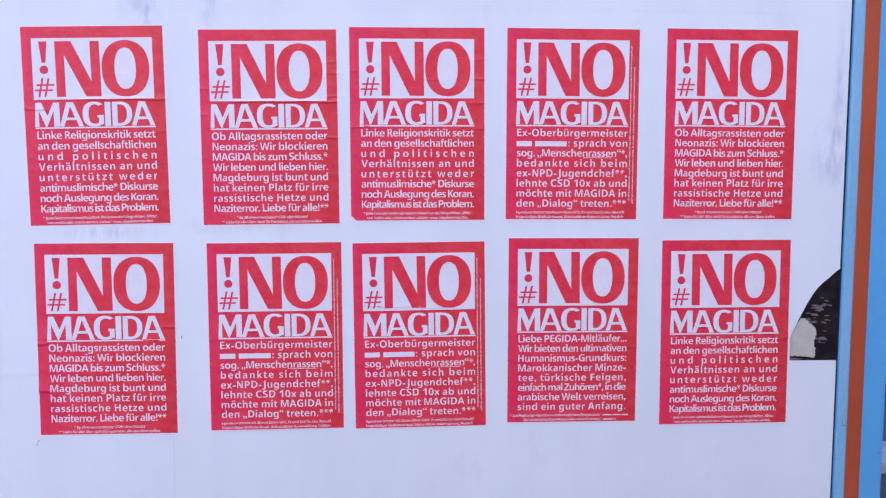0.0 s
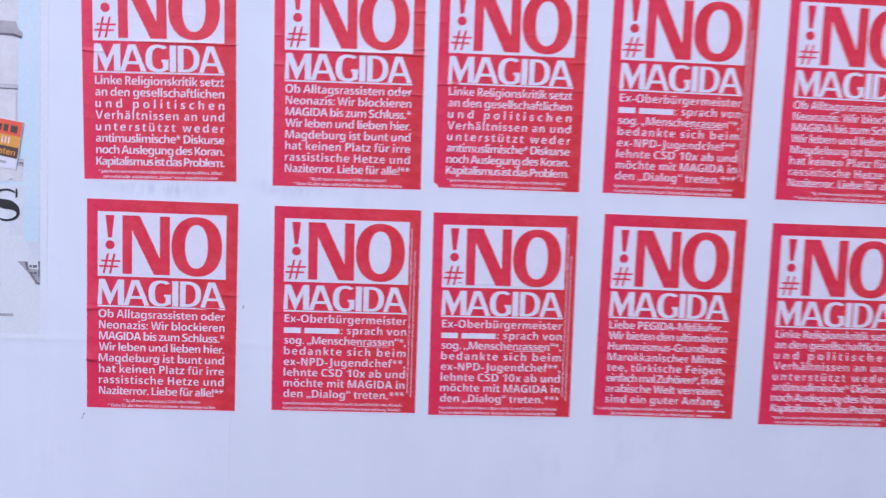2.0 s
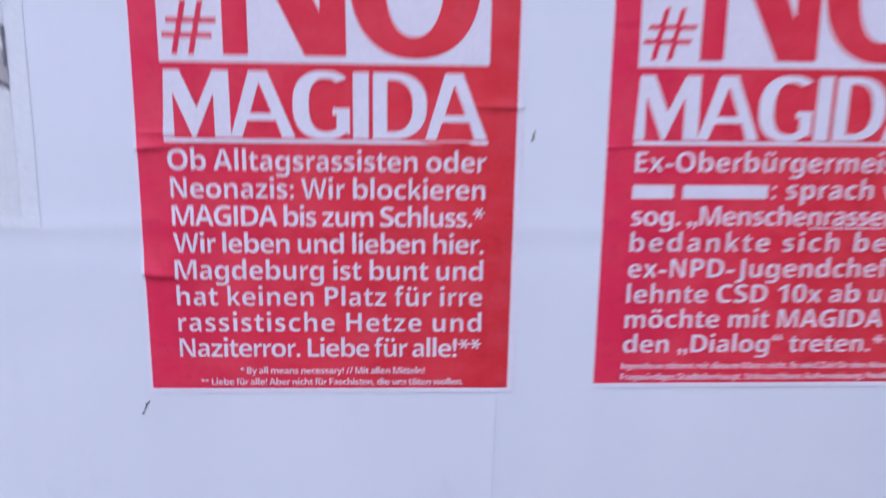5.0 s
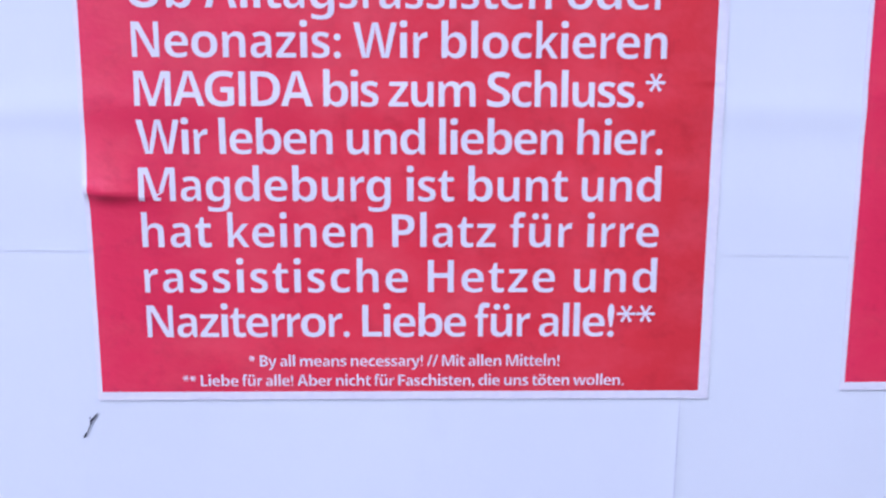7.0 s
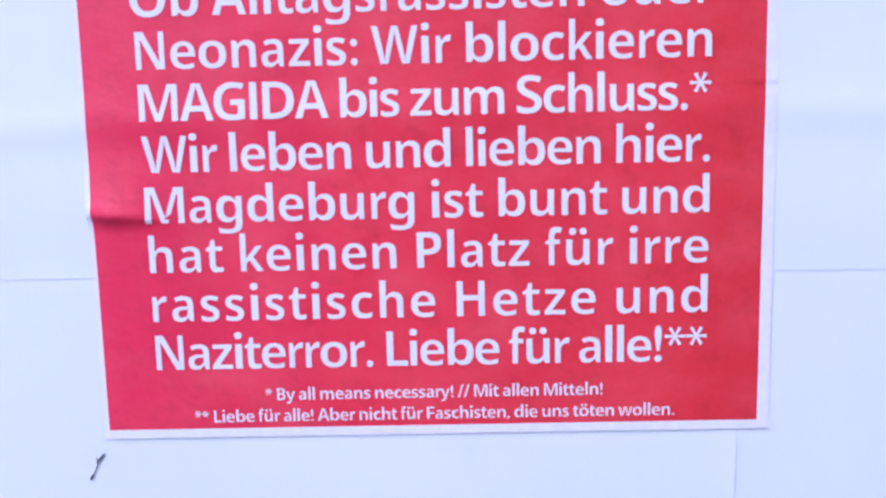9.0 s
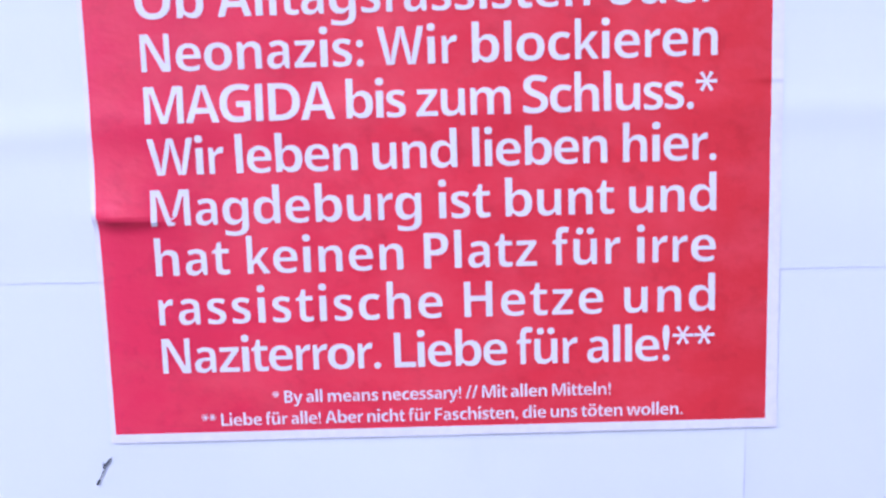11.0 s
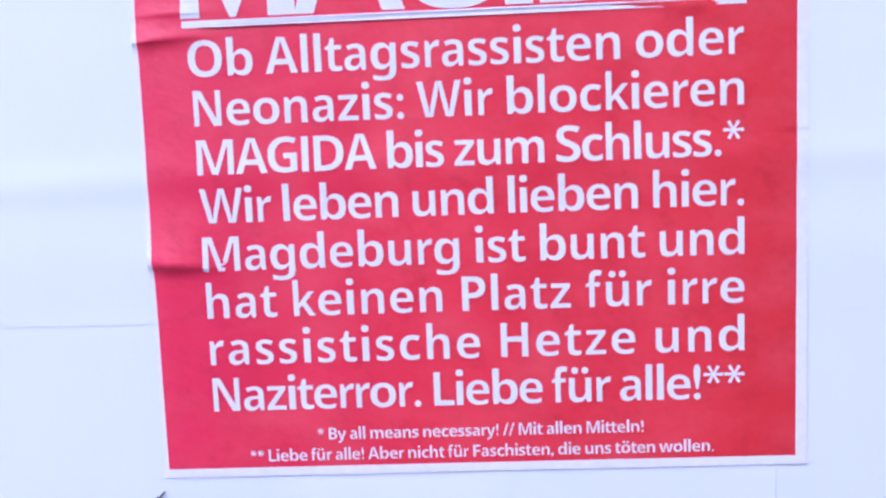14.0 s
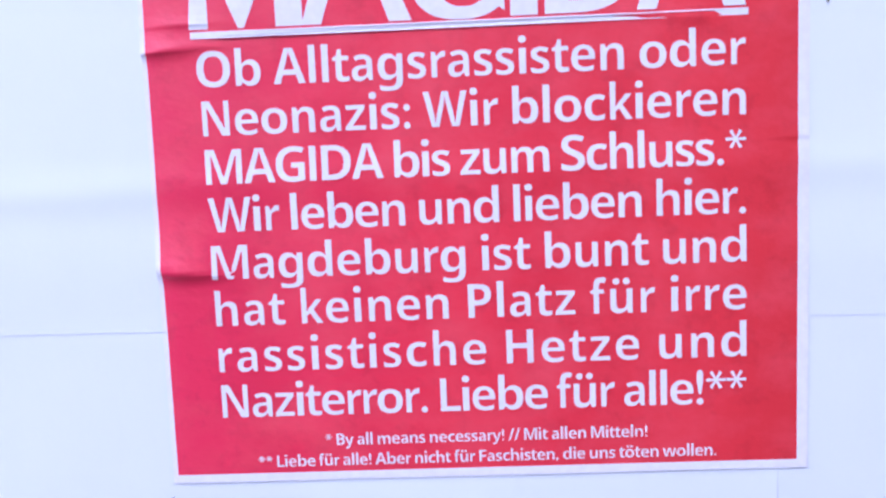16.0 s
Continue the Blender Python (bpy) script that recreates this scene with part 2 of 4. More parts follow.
def sheet_mesh(name, xs, rows, place, thick=0.0003, slot=None):
    """A pasted sheet over grid lines xs and rows(x) with turned-back edges; place(x, z) gives each corner."""
    cols = [rows(x) for x in xs]
    nz = len(cols[0])
    verts = [place(x, z) for x, col in zip(xs, cols) for z in col]
    faces, slots = [], []
    for i in range(len(xs) - 1):
        for j in range(nz - 1):
            a = i * nz + j
            faces.append((a, a + nz, a + nz + 1, a + 1))
            slots.append(slot((xs[i] + xs[i + 1]) / 2, (cols[i][j] + cols[i][j + 1]) / 2) if slot else 0)
    ring = [i * nz for i in range(len(xs))] + [(len(xs) - 1) * nz + j for j in range(1, nz)]
    ring += [i * nz + nz - 1 for i in range(len(xs) - 2, -1, -1)] + [j for j in range(nz - 2, 0, -1)]
    base, n = len(verts), len(ring)
    verts += [verts[r] for r in ring] + [(verts[r][0], verts[r][1] + thick, verts[r][2]) for r in ring]
    for k in range(n):
        k2 = (k + 1) % n
        faces.append((base + k2, base + k, base + n + k, base + n + k2))
        slots.append(0)
    me = bpy.data.meshes.new(name)
    me.from_pydata(verts, [], faces)
    me.polygons.foreach_set("material_index", slots)
    return me


def flat(curve):
    """The filled outline of a 2D curve or text as (points, faces)."""
    ob = bpy.data.objects.new("outline", curve)
    scene.collection.objects.link(ob)
    me = bpy.data.meshes.new_from_object(ob.evaluated_get(bpy.context.evaluated_depsgraph_get()))
    pts, faces = [(v.co.x, v.co.y) for v in me.vertices], [tuple(p.vertices) for p in me.polygons]
    bpy.data.objects.remove(ob)
    bpy.data.meshes.remove(me)
    return pts, faces


def outline(loops):
    """A filled flat shape from closed loops; inner loops become holes."""
    cu = bpy.data.curves.new("outline", "CURVE")
    cu.dimensions, cu.fill_mode = "2D", "BOTH"
    for loop in loops:
        sp = cu.splines.new("POLY")
        sp.points.add(len(loop) - 1)
        for p, (x, y) in zip(sp.points, loop):
            p.co = (x, y, 0, 1)
        sp.use_cyclic_u = True
    shape = flat(cu)
    bpy.data.curves.remove(cu)
    return shape


CAP = 0.714
# letter widths of a humanist semibold, in thousandths of its em: full width, left and right bearing
WIDTHS = (
    "a 500 40 66|b 586 70 34|c 447 38 22|d 582 34 70|e 515 37 34|f 313 18 -8|g 575 36 68|h 567 70 66|i 250 54 54|j 255 -30 56|k 496 70 5|l 252 63 63|m 850 70 66|"
    "n 567 70 66|o 566 35 35|p 580 70 36|q 575 36 70|r 348 70 8|s 413 36 38|t 344 18 14|u 563 66 70|v 500 8 8|w 757 10 10|x 484 10 10|y 490 8 6|z 444 32 32|"
    "A 632 12 12|B 568 78 36|C 586 38 24|D 682 78 38|E 508 78 38|F 503 78 28|G 662 38 66|H 675 78 78|I 257 64 64|J 390 10 70|K 568 78 4|L 490 78 20|M 830 62 62|"
    "N 677 78 78|O 710 32 32|P 555 78 30|R 562 78 10|S 517 36 34|T 521 6 6|U 664 74 74|V 588 4 4|W 850 10 10|X 580 8 8|Z 561 24 24|0 535 34 34|1 535 70 120|"
    "2 535 34 40|5 535 44 40|. 227 50 50|, 227 26 50|: 227 50 50|! 258 60 60|* 430 24 24|- 315 30 30|/ 345 10 10|\u201e 400 30 30|\u201c 390 30 30|  202 0 0")
EM = CAP / 0.674 * 1.02
ADVANCE = {row[0]: tuple(int(v) * EM / 1000 for v in row[1:].split()) for row in WIDTHS.split("|")}
LIGHTER = 0.0105     # how far the bold outline is drawn in on every side
GLYPHS = {}


def bold_form(c, thin=False):
    """The bold or plain sans-serif form of a letter or figure in the built-in font."""
    if thin and "A" <= c <= "Z":
        return chr(0x1D5A0 + ord(c) - 65)
    if "A" <= c <= "Z":
        return chr(0x1D5D4 + ord(c) - 65)
    if "a" <= c <= "z":
        return chr(0x1D5EE + ord(c) - 97)
    if "0" <= c <= "9":
        return chr(0x1D7EC + ord(c) - 48)
    return None


def set_text(body, bold=0.0, detail=3):
    cu = bpy.data.curves.new("text", "FONT")
    cu.body, cu.size, cu.offset, cu.resolution_u, cu.fill_mode = body, 1.0, bold, detail, "FRONT"
    shape = flat(cu)
    bpy.data.curves.remove(cu)
    return shape


HAS_BOLD = len(set_text(bold_form("n"))[0]) != len(set_text(bold_form("m"))[0])


def lower_case(y):
    """Small letters: a slightly lower waist, the same ascenders."""
    return y * 0.944 if y < 0.541 else 0.5107 + (y - 0.541) * 1.133


def fit_width(c, pts):
    """Draw a letter to the width that the table gives it."""
    full, lead, trail = ADVANCE[c]
    x0, x1 = min(p[0] for p in pts), max(p[0] for p in pts)
    k = (full - lead - trail) / (x1 - x0)
    return [(lead + (x - x0) * k, y) for x, y in pts], full


def glyph(c, detail, thin=False):
    """One letter as (points, faces, advance), 0.714 high for capitals."""
    key = c, detail, thin
    if key in GLYPHS:
        return GLYPHS[key]
    if c == " ":
        made = [], [], ADVANCE[c][0]
    elif c == "I":
        full, lead, trail = ADVANCE[c]
        made = [(lead, 0.0), (full - trail, 0.0), (full - trail, 0.714), (lead, 0.714)], [(0, 1, 2, 3)], full
    elif c == "*":
        full, lead, trail = ADVANCE[c]
        mid, reach, pts = full / 2, full / 2 - lead, []
        for arm in range(6):
            a = math.pi / 3 * arm
            for r, side in ((reach * 0.97, -0.036), (reach, 0.0), (reach * 0.97, 0.036)):
                pts.append((mid + r * math.cos(a) - side * math.sin(a), 0.508 + r * math.sin(a) + side * math.cos(a)))
            pts.append((mid + 0.046 * math.cos(a + math.pi / 6), 0.508 + 0.046 * math.sin(a + math.pi / 6)))
        made = pts, [tuple(range(len(pts)))], full
    elif c in "\u00e4\u00f6\u00fc":
        pts, faces, adv = glyph({"\u00e4": "a", "\u00f6": "o", "\u00fc": "u"}[c], detail)
        pts, faces = list(pts), list(faces)
        mid = (min(p[0] for p in pts) + max(p[0] for p in pts)) / 2
        for side in (-0.105, 0.105):
            faces.append(tuple(range(len(pts), len(pts) + 14)))
            pts += [(mid + side + 0.072 * math.cos(2 * math.pi * i / 14), 0.668 + 0.072 * math.sin(2 * math.pi * i / 14)) for i in range(14)]
        made = pts, faces, adv
    elif bold_form(c) and HAS_BOLD:
        pts, faces = set_text(bold_form(c, thin), 0.0 if thin else -LIGHTER, detail)
        if not thin:
            pts = [(x, (y - LIGHTER) * CAP / (CAP - 2 * LIGHTER)) for x, y in pts]
        if c.islower():
            pts = [(x, lower_case(y)) for x, y in pts]
        pts, adv = fit_width(c, pts) if c in ADVANCE else (pts, min(p[0] for p in pts) + max(p[0] for p in pts))
        made = pts, faces, adv
    else:
        pts, faces = set_text(c, 0.008, detail)
        pts = [(x, y * 1.047) for x, y in pts]
        pts, adv = fit_width(c, pts) if c in ADVANCE else (pts, min(p[0] for p in pts) + max(p[0] for p in pts))
        made = pts, faces, adv
    GLYPHS[key] = made
    return made


def text_line(body, u0, u1, base, cap, squeeze=1.0, detail=3, thin=False, split=False):
    """One line of lettering between u0 and u1 on a base line: letters keep their width, their spacing fills the measure."""
    k = cap / CAP
    row = [glyph(c, detail, thin) for c in body]
    start = min(p[0] for p in row[0][0])
    end = sum(g[2] for g in row[:-1]) + max(p[0] for p in row[-1][0])
    gap = ((u1 - u0) / (k * squeeze) - (end - start)) / max(1, len(row) - 1)
    if len(row) == 1:
        squeeze, gap = (u1 - u0) / (k * (end - start)), 0.0
    pts, faces, x = [], [], -start
    words = []
    for c, (g_pts, g_faces, adv) in zip(body, row):
        if split:
            pts, faces = [], []
            words.append((pts, faces))
        n = len(pts)
        pts += [(u0 + (x + px) * k * squeeze, base + py * k) for px, py in g_pts]
        faces += [tuple(i + n for i in f) for f in g_faces]
        x += adv + gap
    return [w for w in words if w[0]] if split else (pts, faces)


# ---- ground and far side ----
def ground():
    bm = bmesh.new()
    bmesh.ops.create_grid(bm, x_segments=60, y_segments=60, size=60)
    for v in bm.verts:
        v.co.z = 0.004 * noise.noise(Vector((v.co.x * 0.7, v.co.y * 0.7, 0)))
    tagged(part("ground", bm, asphalt), "dark grey asphalt ground round the hoarding", "ground", kind="structure")


def kerb():
    """A row of pale granite kerb stones beyond the hoarding."""
    root = empty("kerb", pose(0, 4.92, 0), "pale granite kerb stones set in asphalt", "kerb", kind="structure")
    stone = boxes([(-0.245, 0.245, -0.19, 0.19, -0.02, 0.06)], 0.012)
    me = bpy.data.meshes.new("kerb_stone")
    stone.to_mesh(me)
    stone.free()
    me.materials.append(granite)
    for i in range(24):
        ob = new("kerb_stone", me)
        ob.parent, ob.location = root, (0.25 + 0.505 * i - 2.0, 0.006 * math.sin(i * 2.3), 0.004 * math.sin(i * 1.7))


def side_light_block():
    """Unseen plain rendered slab beside the path, added to block sky light from the right."""
    bm = boxes([(1.50, 1.80, -7.0, 1.75, 0.0, 5.5)], 0.01)
    tagged(part("light_block_east", bm, render_coat), "plain grey rendered house wall beside the hoarding", "wall", kind="structure")


def rear_light_block():
    """Unseen plain rendered slab across from the hoarding, added to shade it low and right."""
    bm = boxes([(-2.4, 1.50, -3.0, -2.7, 0.0, 3.8)], 0.01)
    tagged(part("light_block_south", bm, render_coat), "plain grey rendered house wall across from the hoarding", "wall", kind="structure")


# ---- the hoarding ----
def hoarding():
    root = empty("hoarding", pose(0, WALL, 0), "blue and orange framed poster hoarding pasted with white sheets", "billboard")
    bm = boxes([(-2.6, 1.0155, 0.004, 0.03, 0.42, 2.42)])
    back = part("backing_panel", bm, old_panel, root, "dark brown weathered backing panel")
    # A near-black strip stands in for the deep shade of this recess.
    part("gap_shade_strip", boxes([(1.0156, 1.0176, 0.003, 0.02, 0.42, 2.42)]), gap_shade, root, "dark seal in the gap beside the frame")
    rail = [(1.0178, 0.030), (1.0178, 0.002), (1.0192, -0.0015), (1.0235, -0.0045), (1.0375, -0.0085), (1.0405, -0.0098), (1.122, -0.0102),
            (1.1255, -0.0088), (1.1268, -0.005), (1.1268, 0.06), (1.09, 0.06), (1.09, 0.030)]
    rail_ob = part("frame_rail", extrude_profile(rail, 0.42, 2.42), blue_enamel, root, "glossy sky-blue enamelled upright")
    lip = [(1.0196, -0.0024), (1.0235, -0.0052), (1.0372, -0.0092), (1.0372, -0.0080), (1.0235, -0.0040)]
    part("inner_lip", extrude_profile(lip, 0.425, 2.415), grey_blue_enamel, rail_ob, "paler weathered blue inner lip")
    band = [(1.0392, -0.0112), (1.0400, -0.0116), (1.0725, -0.0118), (1.0733, -0.0114), (1.0733, -0.0095), (1.0392, -0.0090)]
    part("orange_stripe", extrude_profile(band, 0.425, 2.415), orange_enamel, rail_ob, "rust-orange painted stripe")
    for x in (-2.2, 0.75):
        bm = boxes([(x - 0.04, x + 0.04, 0.031, 0.111, 0.0, 2.38)], 0.006)
        part("post", bm, steel, root, "galvanised steel post")
    return back


def on_wall(layer):
    return lambda x, z: (x, -layer - swell(x, z), z)


FINE_Z = [zc + d for zc in (1.113, 1.075, 1.0455) for d in (-0.016, -0.012, -0.009, -0.006, -0.003, 0, 0.003, 0.006, 0.009, 0.012, 0.016)]
FINE_X = [f[0] + d for f in FOLDS for d in (-0.008, -0.005, -0.0025, 0, 0.0025, 0.005, 0.008)]
TEAR = [(0.835, 1.0455), (0.862, 1.10), (0.9045, 1.186), (0.9075, 1.194), (0.914, 1.209), (0.9225, 1.2275), (0.932, 1.2465), (0.9415, 1.2655),
        (0.952, 1.283), (0.963, 1.2985), (0.974, 1.3095), (0.986, 1.319), (0.996, 1.3285), (1.0035, 1.3355), (1.0165, 1.343)]


def torn(x, low):
    """The lower edge of the main sheet, whose corner is torn away."""
    if x <= TEAR[0][0]:
        return low
    for (xa, za), (xb, zb) in zip(TEAR, TEAR[1:]):
        if x <= xb:
            return za + (zb - za) * (x - xa) / (xb - xa) + 0.0008 * noise.noise(Vector((x * 160, 0, 0)))
    return TEAR[-1][1]


def white_sheets():
    """Blank white sheets pasted edge over edge."""
    def sheet(label, x0, x1, z0, z1, layer, extra_x=(), edge=None):
        xs = spread(x0, x1, 0.02, list(FINE_X) + list(extra_x))
        zs = spread(z0, z1, 0.012, FINE_Z)
        span = z1 - z0

        def rows(x):
            low = edge(x, z0) if edge else z0
            return [z1 - (z1 - z) / span * (z1 - low) for z in zs]
        me = sheet_mesh("white_sheet", xs, rows, on_wall(layer))
        ob = mesh_ob("white_sheet", me, white_sheet, None, "", True)
        ob.location = (0, WALL, 0)
        return tagged(ob, label, "paper sheet", "white blank sheets")
    sheet("white blank paper sheet pasted low on the hoarding", -0.51, 1.0125, 0.45, 1.1338, 0.0001)
    sheet("white blank paper sheet pasted low beside another", -2.4, -0.462, 0.45, 1.1338, 0.0002)
    sheet("white blank paper sheet with one torn-off corner", -0.515, 1.0122, 1.0455, 1.98, 0.00035,
          [t[0] for t in TEAR] + [0.905 + 0.003 * i for i in range(37)], torn)
    sheet("white blank paper sheet under the event poster", -2.4, -0.5, 1.0450, 1.98, 0.0005)
    sheet("white blank paper sheet pasted along the top", -0.385, 1.0118, 1.9005, 2.38, 0.0007)
    sheet("white blank paper sheet pasted along the top", -2.4, -0.376, 1.962, 2.38, 0.0009)


def patch(name, loop, layer, material, parent, label="", holes=()):
    """A flat printed or torn shape that lies on the pasted wall."""
    pts, faces = outline([loop, *holes])
    me = bpy.data.meshes.new(name)
    me.from_pydata([(x, -layer - swell(x, z), z) for x, z in pts], [], faces)
    return mesh_ob(name, me, material, parent, label)


def ragged(loop, step, amount, seed):
    """The same outline with torn, uneven edges."""
    out = []
    for (xa, za), (xb, zb) in zip(loop, loop[1:] + loop[:1]):
        n = max(1, int(math.hypot(xb - xa, zb - za) / step))
        for i in range(n):
            x, z = xa + (xb - xa) * i / n, za + (zb - za) * i / n
            j = Vector((x * 420, z * 420, seed))
            out.append((x + amount * noise.noise(j), z + amount * noise.noise(j + Vector((5, 3, 1)))))
    return out


def old_remnants(root):
    """What the torn corner lays bare: yellowed paper and grey flakes on the dark panel."""
    beige = [(0.895, 1.1435), (0.9425, 1.1425), (0.955, 1.1395), (0.9635, 1.1385), (0.9645, 1.160), (0.961, 1.1775), (0.966, 1.193),
             (0.9625, 1.2065), (0.949, 1.221), (0.938, 1.2285), (0.929, 1.2285), (0.921, 1.221), (0.900, 1.19)]
    tagged(patch("paper_remnant", ragged(beige, 0.0025, 0.0036, 1), -0.0034, old_paper, root), "yellowed remnant of old pasted paper")
    k = 0
    rnd = random.Random(5)
    for cx, cz, w, h in [(0.953, 1.236, 0.026, 0.008), (0.962, 1.228, 0.028, 0.006), (0.974, 1.2135, 0.018, 0.010), (0.969, 1.2435, 0.022, 0.005), (0.944, 1.2310, 0.016, 0.008),
                         (0.980, 1.205, 0.012, 0.014), (0.978, 1.1845, 0.016, 0.013), (0.9755, 1.1745, 0.018, 0.006), (0.966, 1.2190, 0.020, 0.006)] + [
                        (rnd.uniform(0.945, 0.990), rnd.uniform(1.168, 1.275), rnd.uniform(0.005, 0.017), rnd.uniform(0.0014, 0.0048)) for _ in range(44)]:
        if cz > 1.19 + (cx - 0.905) * 1.35:
            continue
        k += 1
        a = rnd.uniform(-0.22, 0.12)
        loop = []
        for i in range(16):
            t = 2 * math.pi * i / 16
            r = 1 + 0.75 * noise.noise(Vector((math.cos(t) * 2.6, math.sin(t) * 2.6, k * 3.1)))
            x, z = 0.62 * w * math.copysign(abs(math.cos(t)) ** 0.6, math.cos(t)) * r, 0.62 * h * math.copysign(abs(math.sin(t)) ** 0.6, math.sin(t)) * r
            loop.append((cx + x * math.cos(a) - z * math.sin(a), cz + x * math.sin(a) + z * math.cos(a)))
        patch("paper_flake", ragged(loop, 0.0016, 0.0010, k), -0.0036 + 0.00002 * k - 0.0006, grey_flake, root, "grey flake of old paper residue")
    patch("paper_remnant", ragged([(0.905, 1.1345), (0.935, 1.1345), (0.934, 1.137), (0.915, 1.1385), (0.905, 1.1380)], 0.003, 0.0008, 9), -0.0037, grey_flake, root)


def scuff(name, label, strokes, material):
    """Small dirt marks: each stroke is a short, uneven wedge."""
    root = empty(name, pose(0, WALL, 0), label, "stain")
    for i, (xa, za, xb, zb, wa, wb) in enumerate(strokes):
        d = Vector((xb - xa, zb - za)).normalized()
        n = Vector((-d.y, d.x))
        loop = []
        for side in (1, -1):
            for s in (range(7) if side == 1 else range(6, -1, -1)):
                t = s / 6
                w = (wa + (wb - wa) * t) * (0.55 + 0.6 * abs(noise.noise(Vector((s * 1.3, i * 2.7, side))))) * math.sin(math.pi * (0.12 + 0.76 * t))
                c = Vector((xa + (xb - xa) * t, za + (zb - za) * t)) + n * side * w
                loop.append((c.x, c.y))
        patch("smear", loop, 0.0012 if xa < 1.0 else 0.0118, material, root)


def seam_lines():
    """Fine grey lines along folds and sheet edges."""
    root = empty("rub_lines", pose(0, WALL, 0), "faint grey rub lines on the pasted white paper", "stain")
    for xa, za, xb, zb, w in ((-0.5085, 1.855, -0.5075, 1.873, 0.0009), (-0.642, 1.4035, -0.6418, 1.4385, 0.0004), (-0.577, 1.4045, -0.5762, 1.4300, 0.0004),
                              (-0.267, 1.4145, -0.2672, 1.4400, 0.0004), (-0.4625, 0.62, -0.4622, 0.973, 0.0006), (-0.3815, 1.85, -0.3805, 1.90, 0.0006)):
        loop = []
        for s in list(range(13)) + list(range(12, -1, -1)):
            side = 1 if len(loop) < 13 else -1
            t = s / 12
            wob = 0.0009 * noise.noise(Vector((za * 9 + t * 4, xa * 7, 0)))
            loop.append((xa + (xb - xa) * t + wob + side * w * (0.4 + 0.6 * abs(noise.noise(Vector((t * 9, xa * 30, side))))), za + (zb - za) * t))
        patch("rub_line", loop, 0.0008, pencil_grey, root)


# ---- the red placards ----
def ring(cx, cy, rx, ry, power=2.0, n=56, a0=0.0, a1=2 * math.pi, closed=True):
    out = []
    for i in range(n if closed else n + 1):
        t = a0 + (a1 - a0) * i / n
        c, s = math.cos(t), math.sin(t)
        out.append((cx + rx * math.copysign(abs(c) ** (2 / power), c), cy + ry * math.copysign(abs(s) ** (2 / power), s)))
    return out


def headline_shapes():
    """The large letters: outlines on the placard, in metres from its lower left corner."""
    b, c = 0.2072, 0.0503

    def cap(*pts):
        return [(u, b + v * c) for u, v in pts]
    a_out = [(0.0713, 0), (0.0862, 1), (0.1003, 1), (0.1208, 0), (0.1106, 0), (0.1060, 0.26), (0.0845, 0.26), (0.0801, 0)]
    a_in = [(0.0866, 0.37), (0.1030, 0.37), (0.0938, 0.83)]
    g = ring(0.1428, 0.5, 0.0239, 0.512, 2.5, 40, radians(48), radians(310), False)
    g += [(0.1622, 0.05), (0.1622, 0.46), (0.1492, 0.46), (0.1492, 0.355), (0.1522, 0.355), (0.1522, 0.14)]
    g += ring(0.1440, 0.5, 0.0128, 0.400, 2.5, 30, radians(300), radians(56), False)
    d_out = [(0.1799, 0), (0.1799, 1)] + [(0.1937 + x, y) for x, y in ring(0, 0.5, 0.0275, 0.5, 2.4, 26, radians(90), radians(-90), False)]
    d_in = [(0.1908, 0.11), (0.1908, 0.89)] + [(0.1945 + x, y) for x, y in ring(0, 0.5, 0.0157, 0.39, 2.4, 26, radians(90), radians(-90), False)]

    def last(pts):
        return [(0.2203 + (u - 0.0713) * 0.966, v) for u, v in pts]
    return {
        "exclamation_stroke": [[(0.0354, 0.3835), (0.0525, 0.3835), (0.0480, 0.3395), (0.0404, 0.3395)]],
        "exclamation_dot": [ring(0.0444, 0.3253, 0.0089, 0.0087, 2, 28)],
        "hash_mark": [[(0.0300, 0.2690), (0.0341, 0.2690), (0.0425, 0.3080), (0.0384, 0.3080)], [(0.0424, 0.2690), (0.0465, 0.2690), (0.0549, 0.3080), (0.0508, 0.3080)],
                      ],
        "hash_bar": [[(0.0270, 0.2920), (0.0640, 0.2920), (0.0640, 0.2957), (0.0270, 0.2957)], [(0.0236, 0.2812), (0.0605, 0.2812), (0.0605, 0.2848), (0.0236, 0.2848)]],
        "letter_n": [[(0.0680, 0.3838), (0.1012, 0.3838), (0.1405, 0.3010), (0.1398, 0.3838), (0.1590, 0.3838), (0.1600, 0.2690), (0.1290, 0.2690),
                      (0.0866, 0.3550), (0.0868, 0.2690), (0.0684, 0.2690)]],
        "letter_o": [ring(0.2116, 0.3265, 0.0490, 0.0585, 2.25), ring(0.2110, 0.3267, 0.0220, 0.0428, 2.25)],
        "letter_m": [cap((0.0205, 0), (0.0230, 1), (0.0347, 1), (0.0466, 0.44), (0.0592, 1), (0.0714, 1), (0.0719, 0), (0.0597, 0), (0.0594, 0.66),
                         (0.0453, 0.0), (0.0426, 0.0), (0.0290, 0.67), (0.0291, 0))],
        "letter_a": [cap(*a_out), cap(*a_in)],
        "letter_g": [cap(*g)],
        "letter_i": [cap((0.1647, 0), (0.1647, 1), (0.1768, 1), (0.1768, 0))],
        "letter_d": [cap(*d_out), cap(*d_in)],
        "last_letter_a": [cap(*last(a_out)), cap(*last(a_in))],
        "underline": [[(0.0209, 0.2031), (0.2690, 0.2031), (0.2690, 0.2061), (0.0209, 0.2061)]],
    }


RED_SHAPES = {"exclamation_stroke", "exclamation_dot", "hash_mark", "hash_bar", "letter_n", "letter_o"}
SHAPES = {name: outline(loops) for name, loops in headline_shapes().items()}

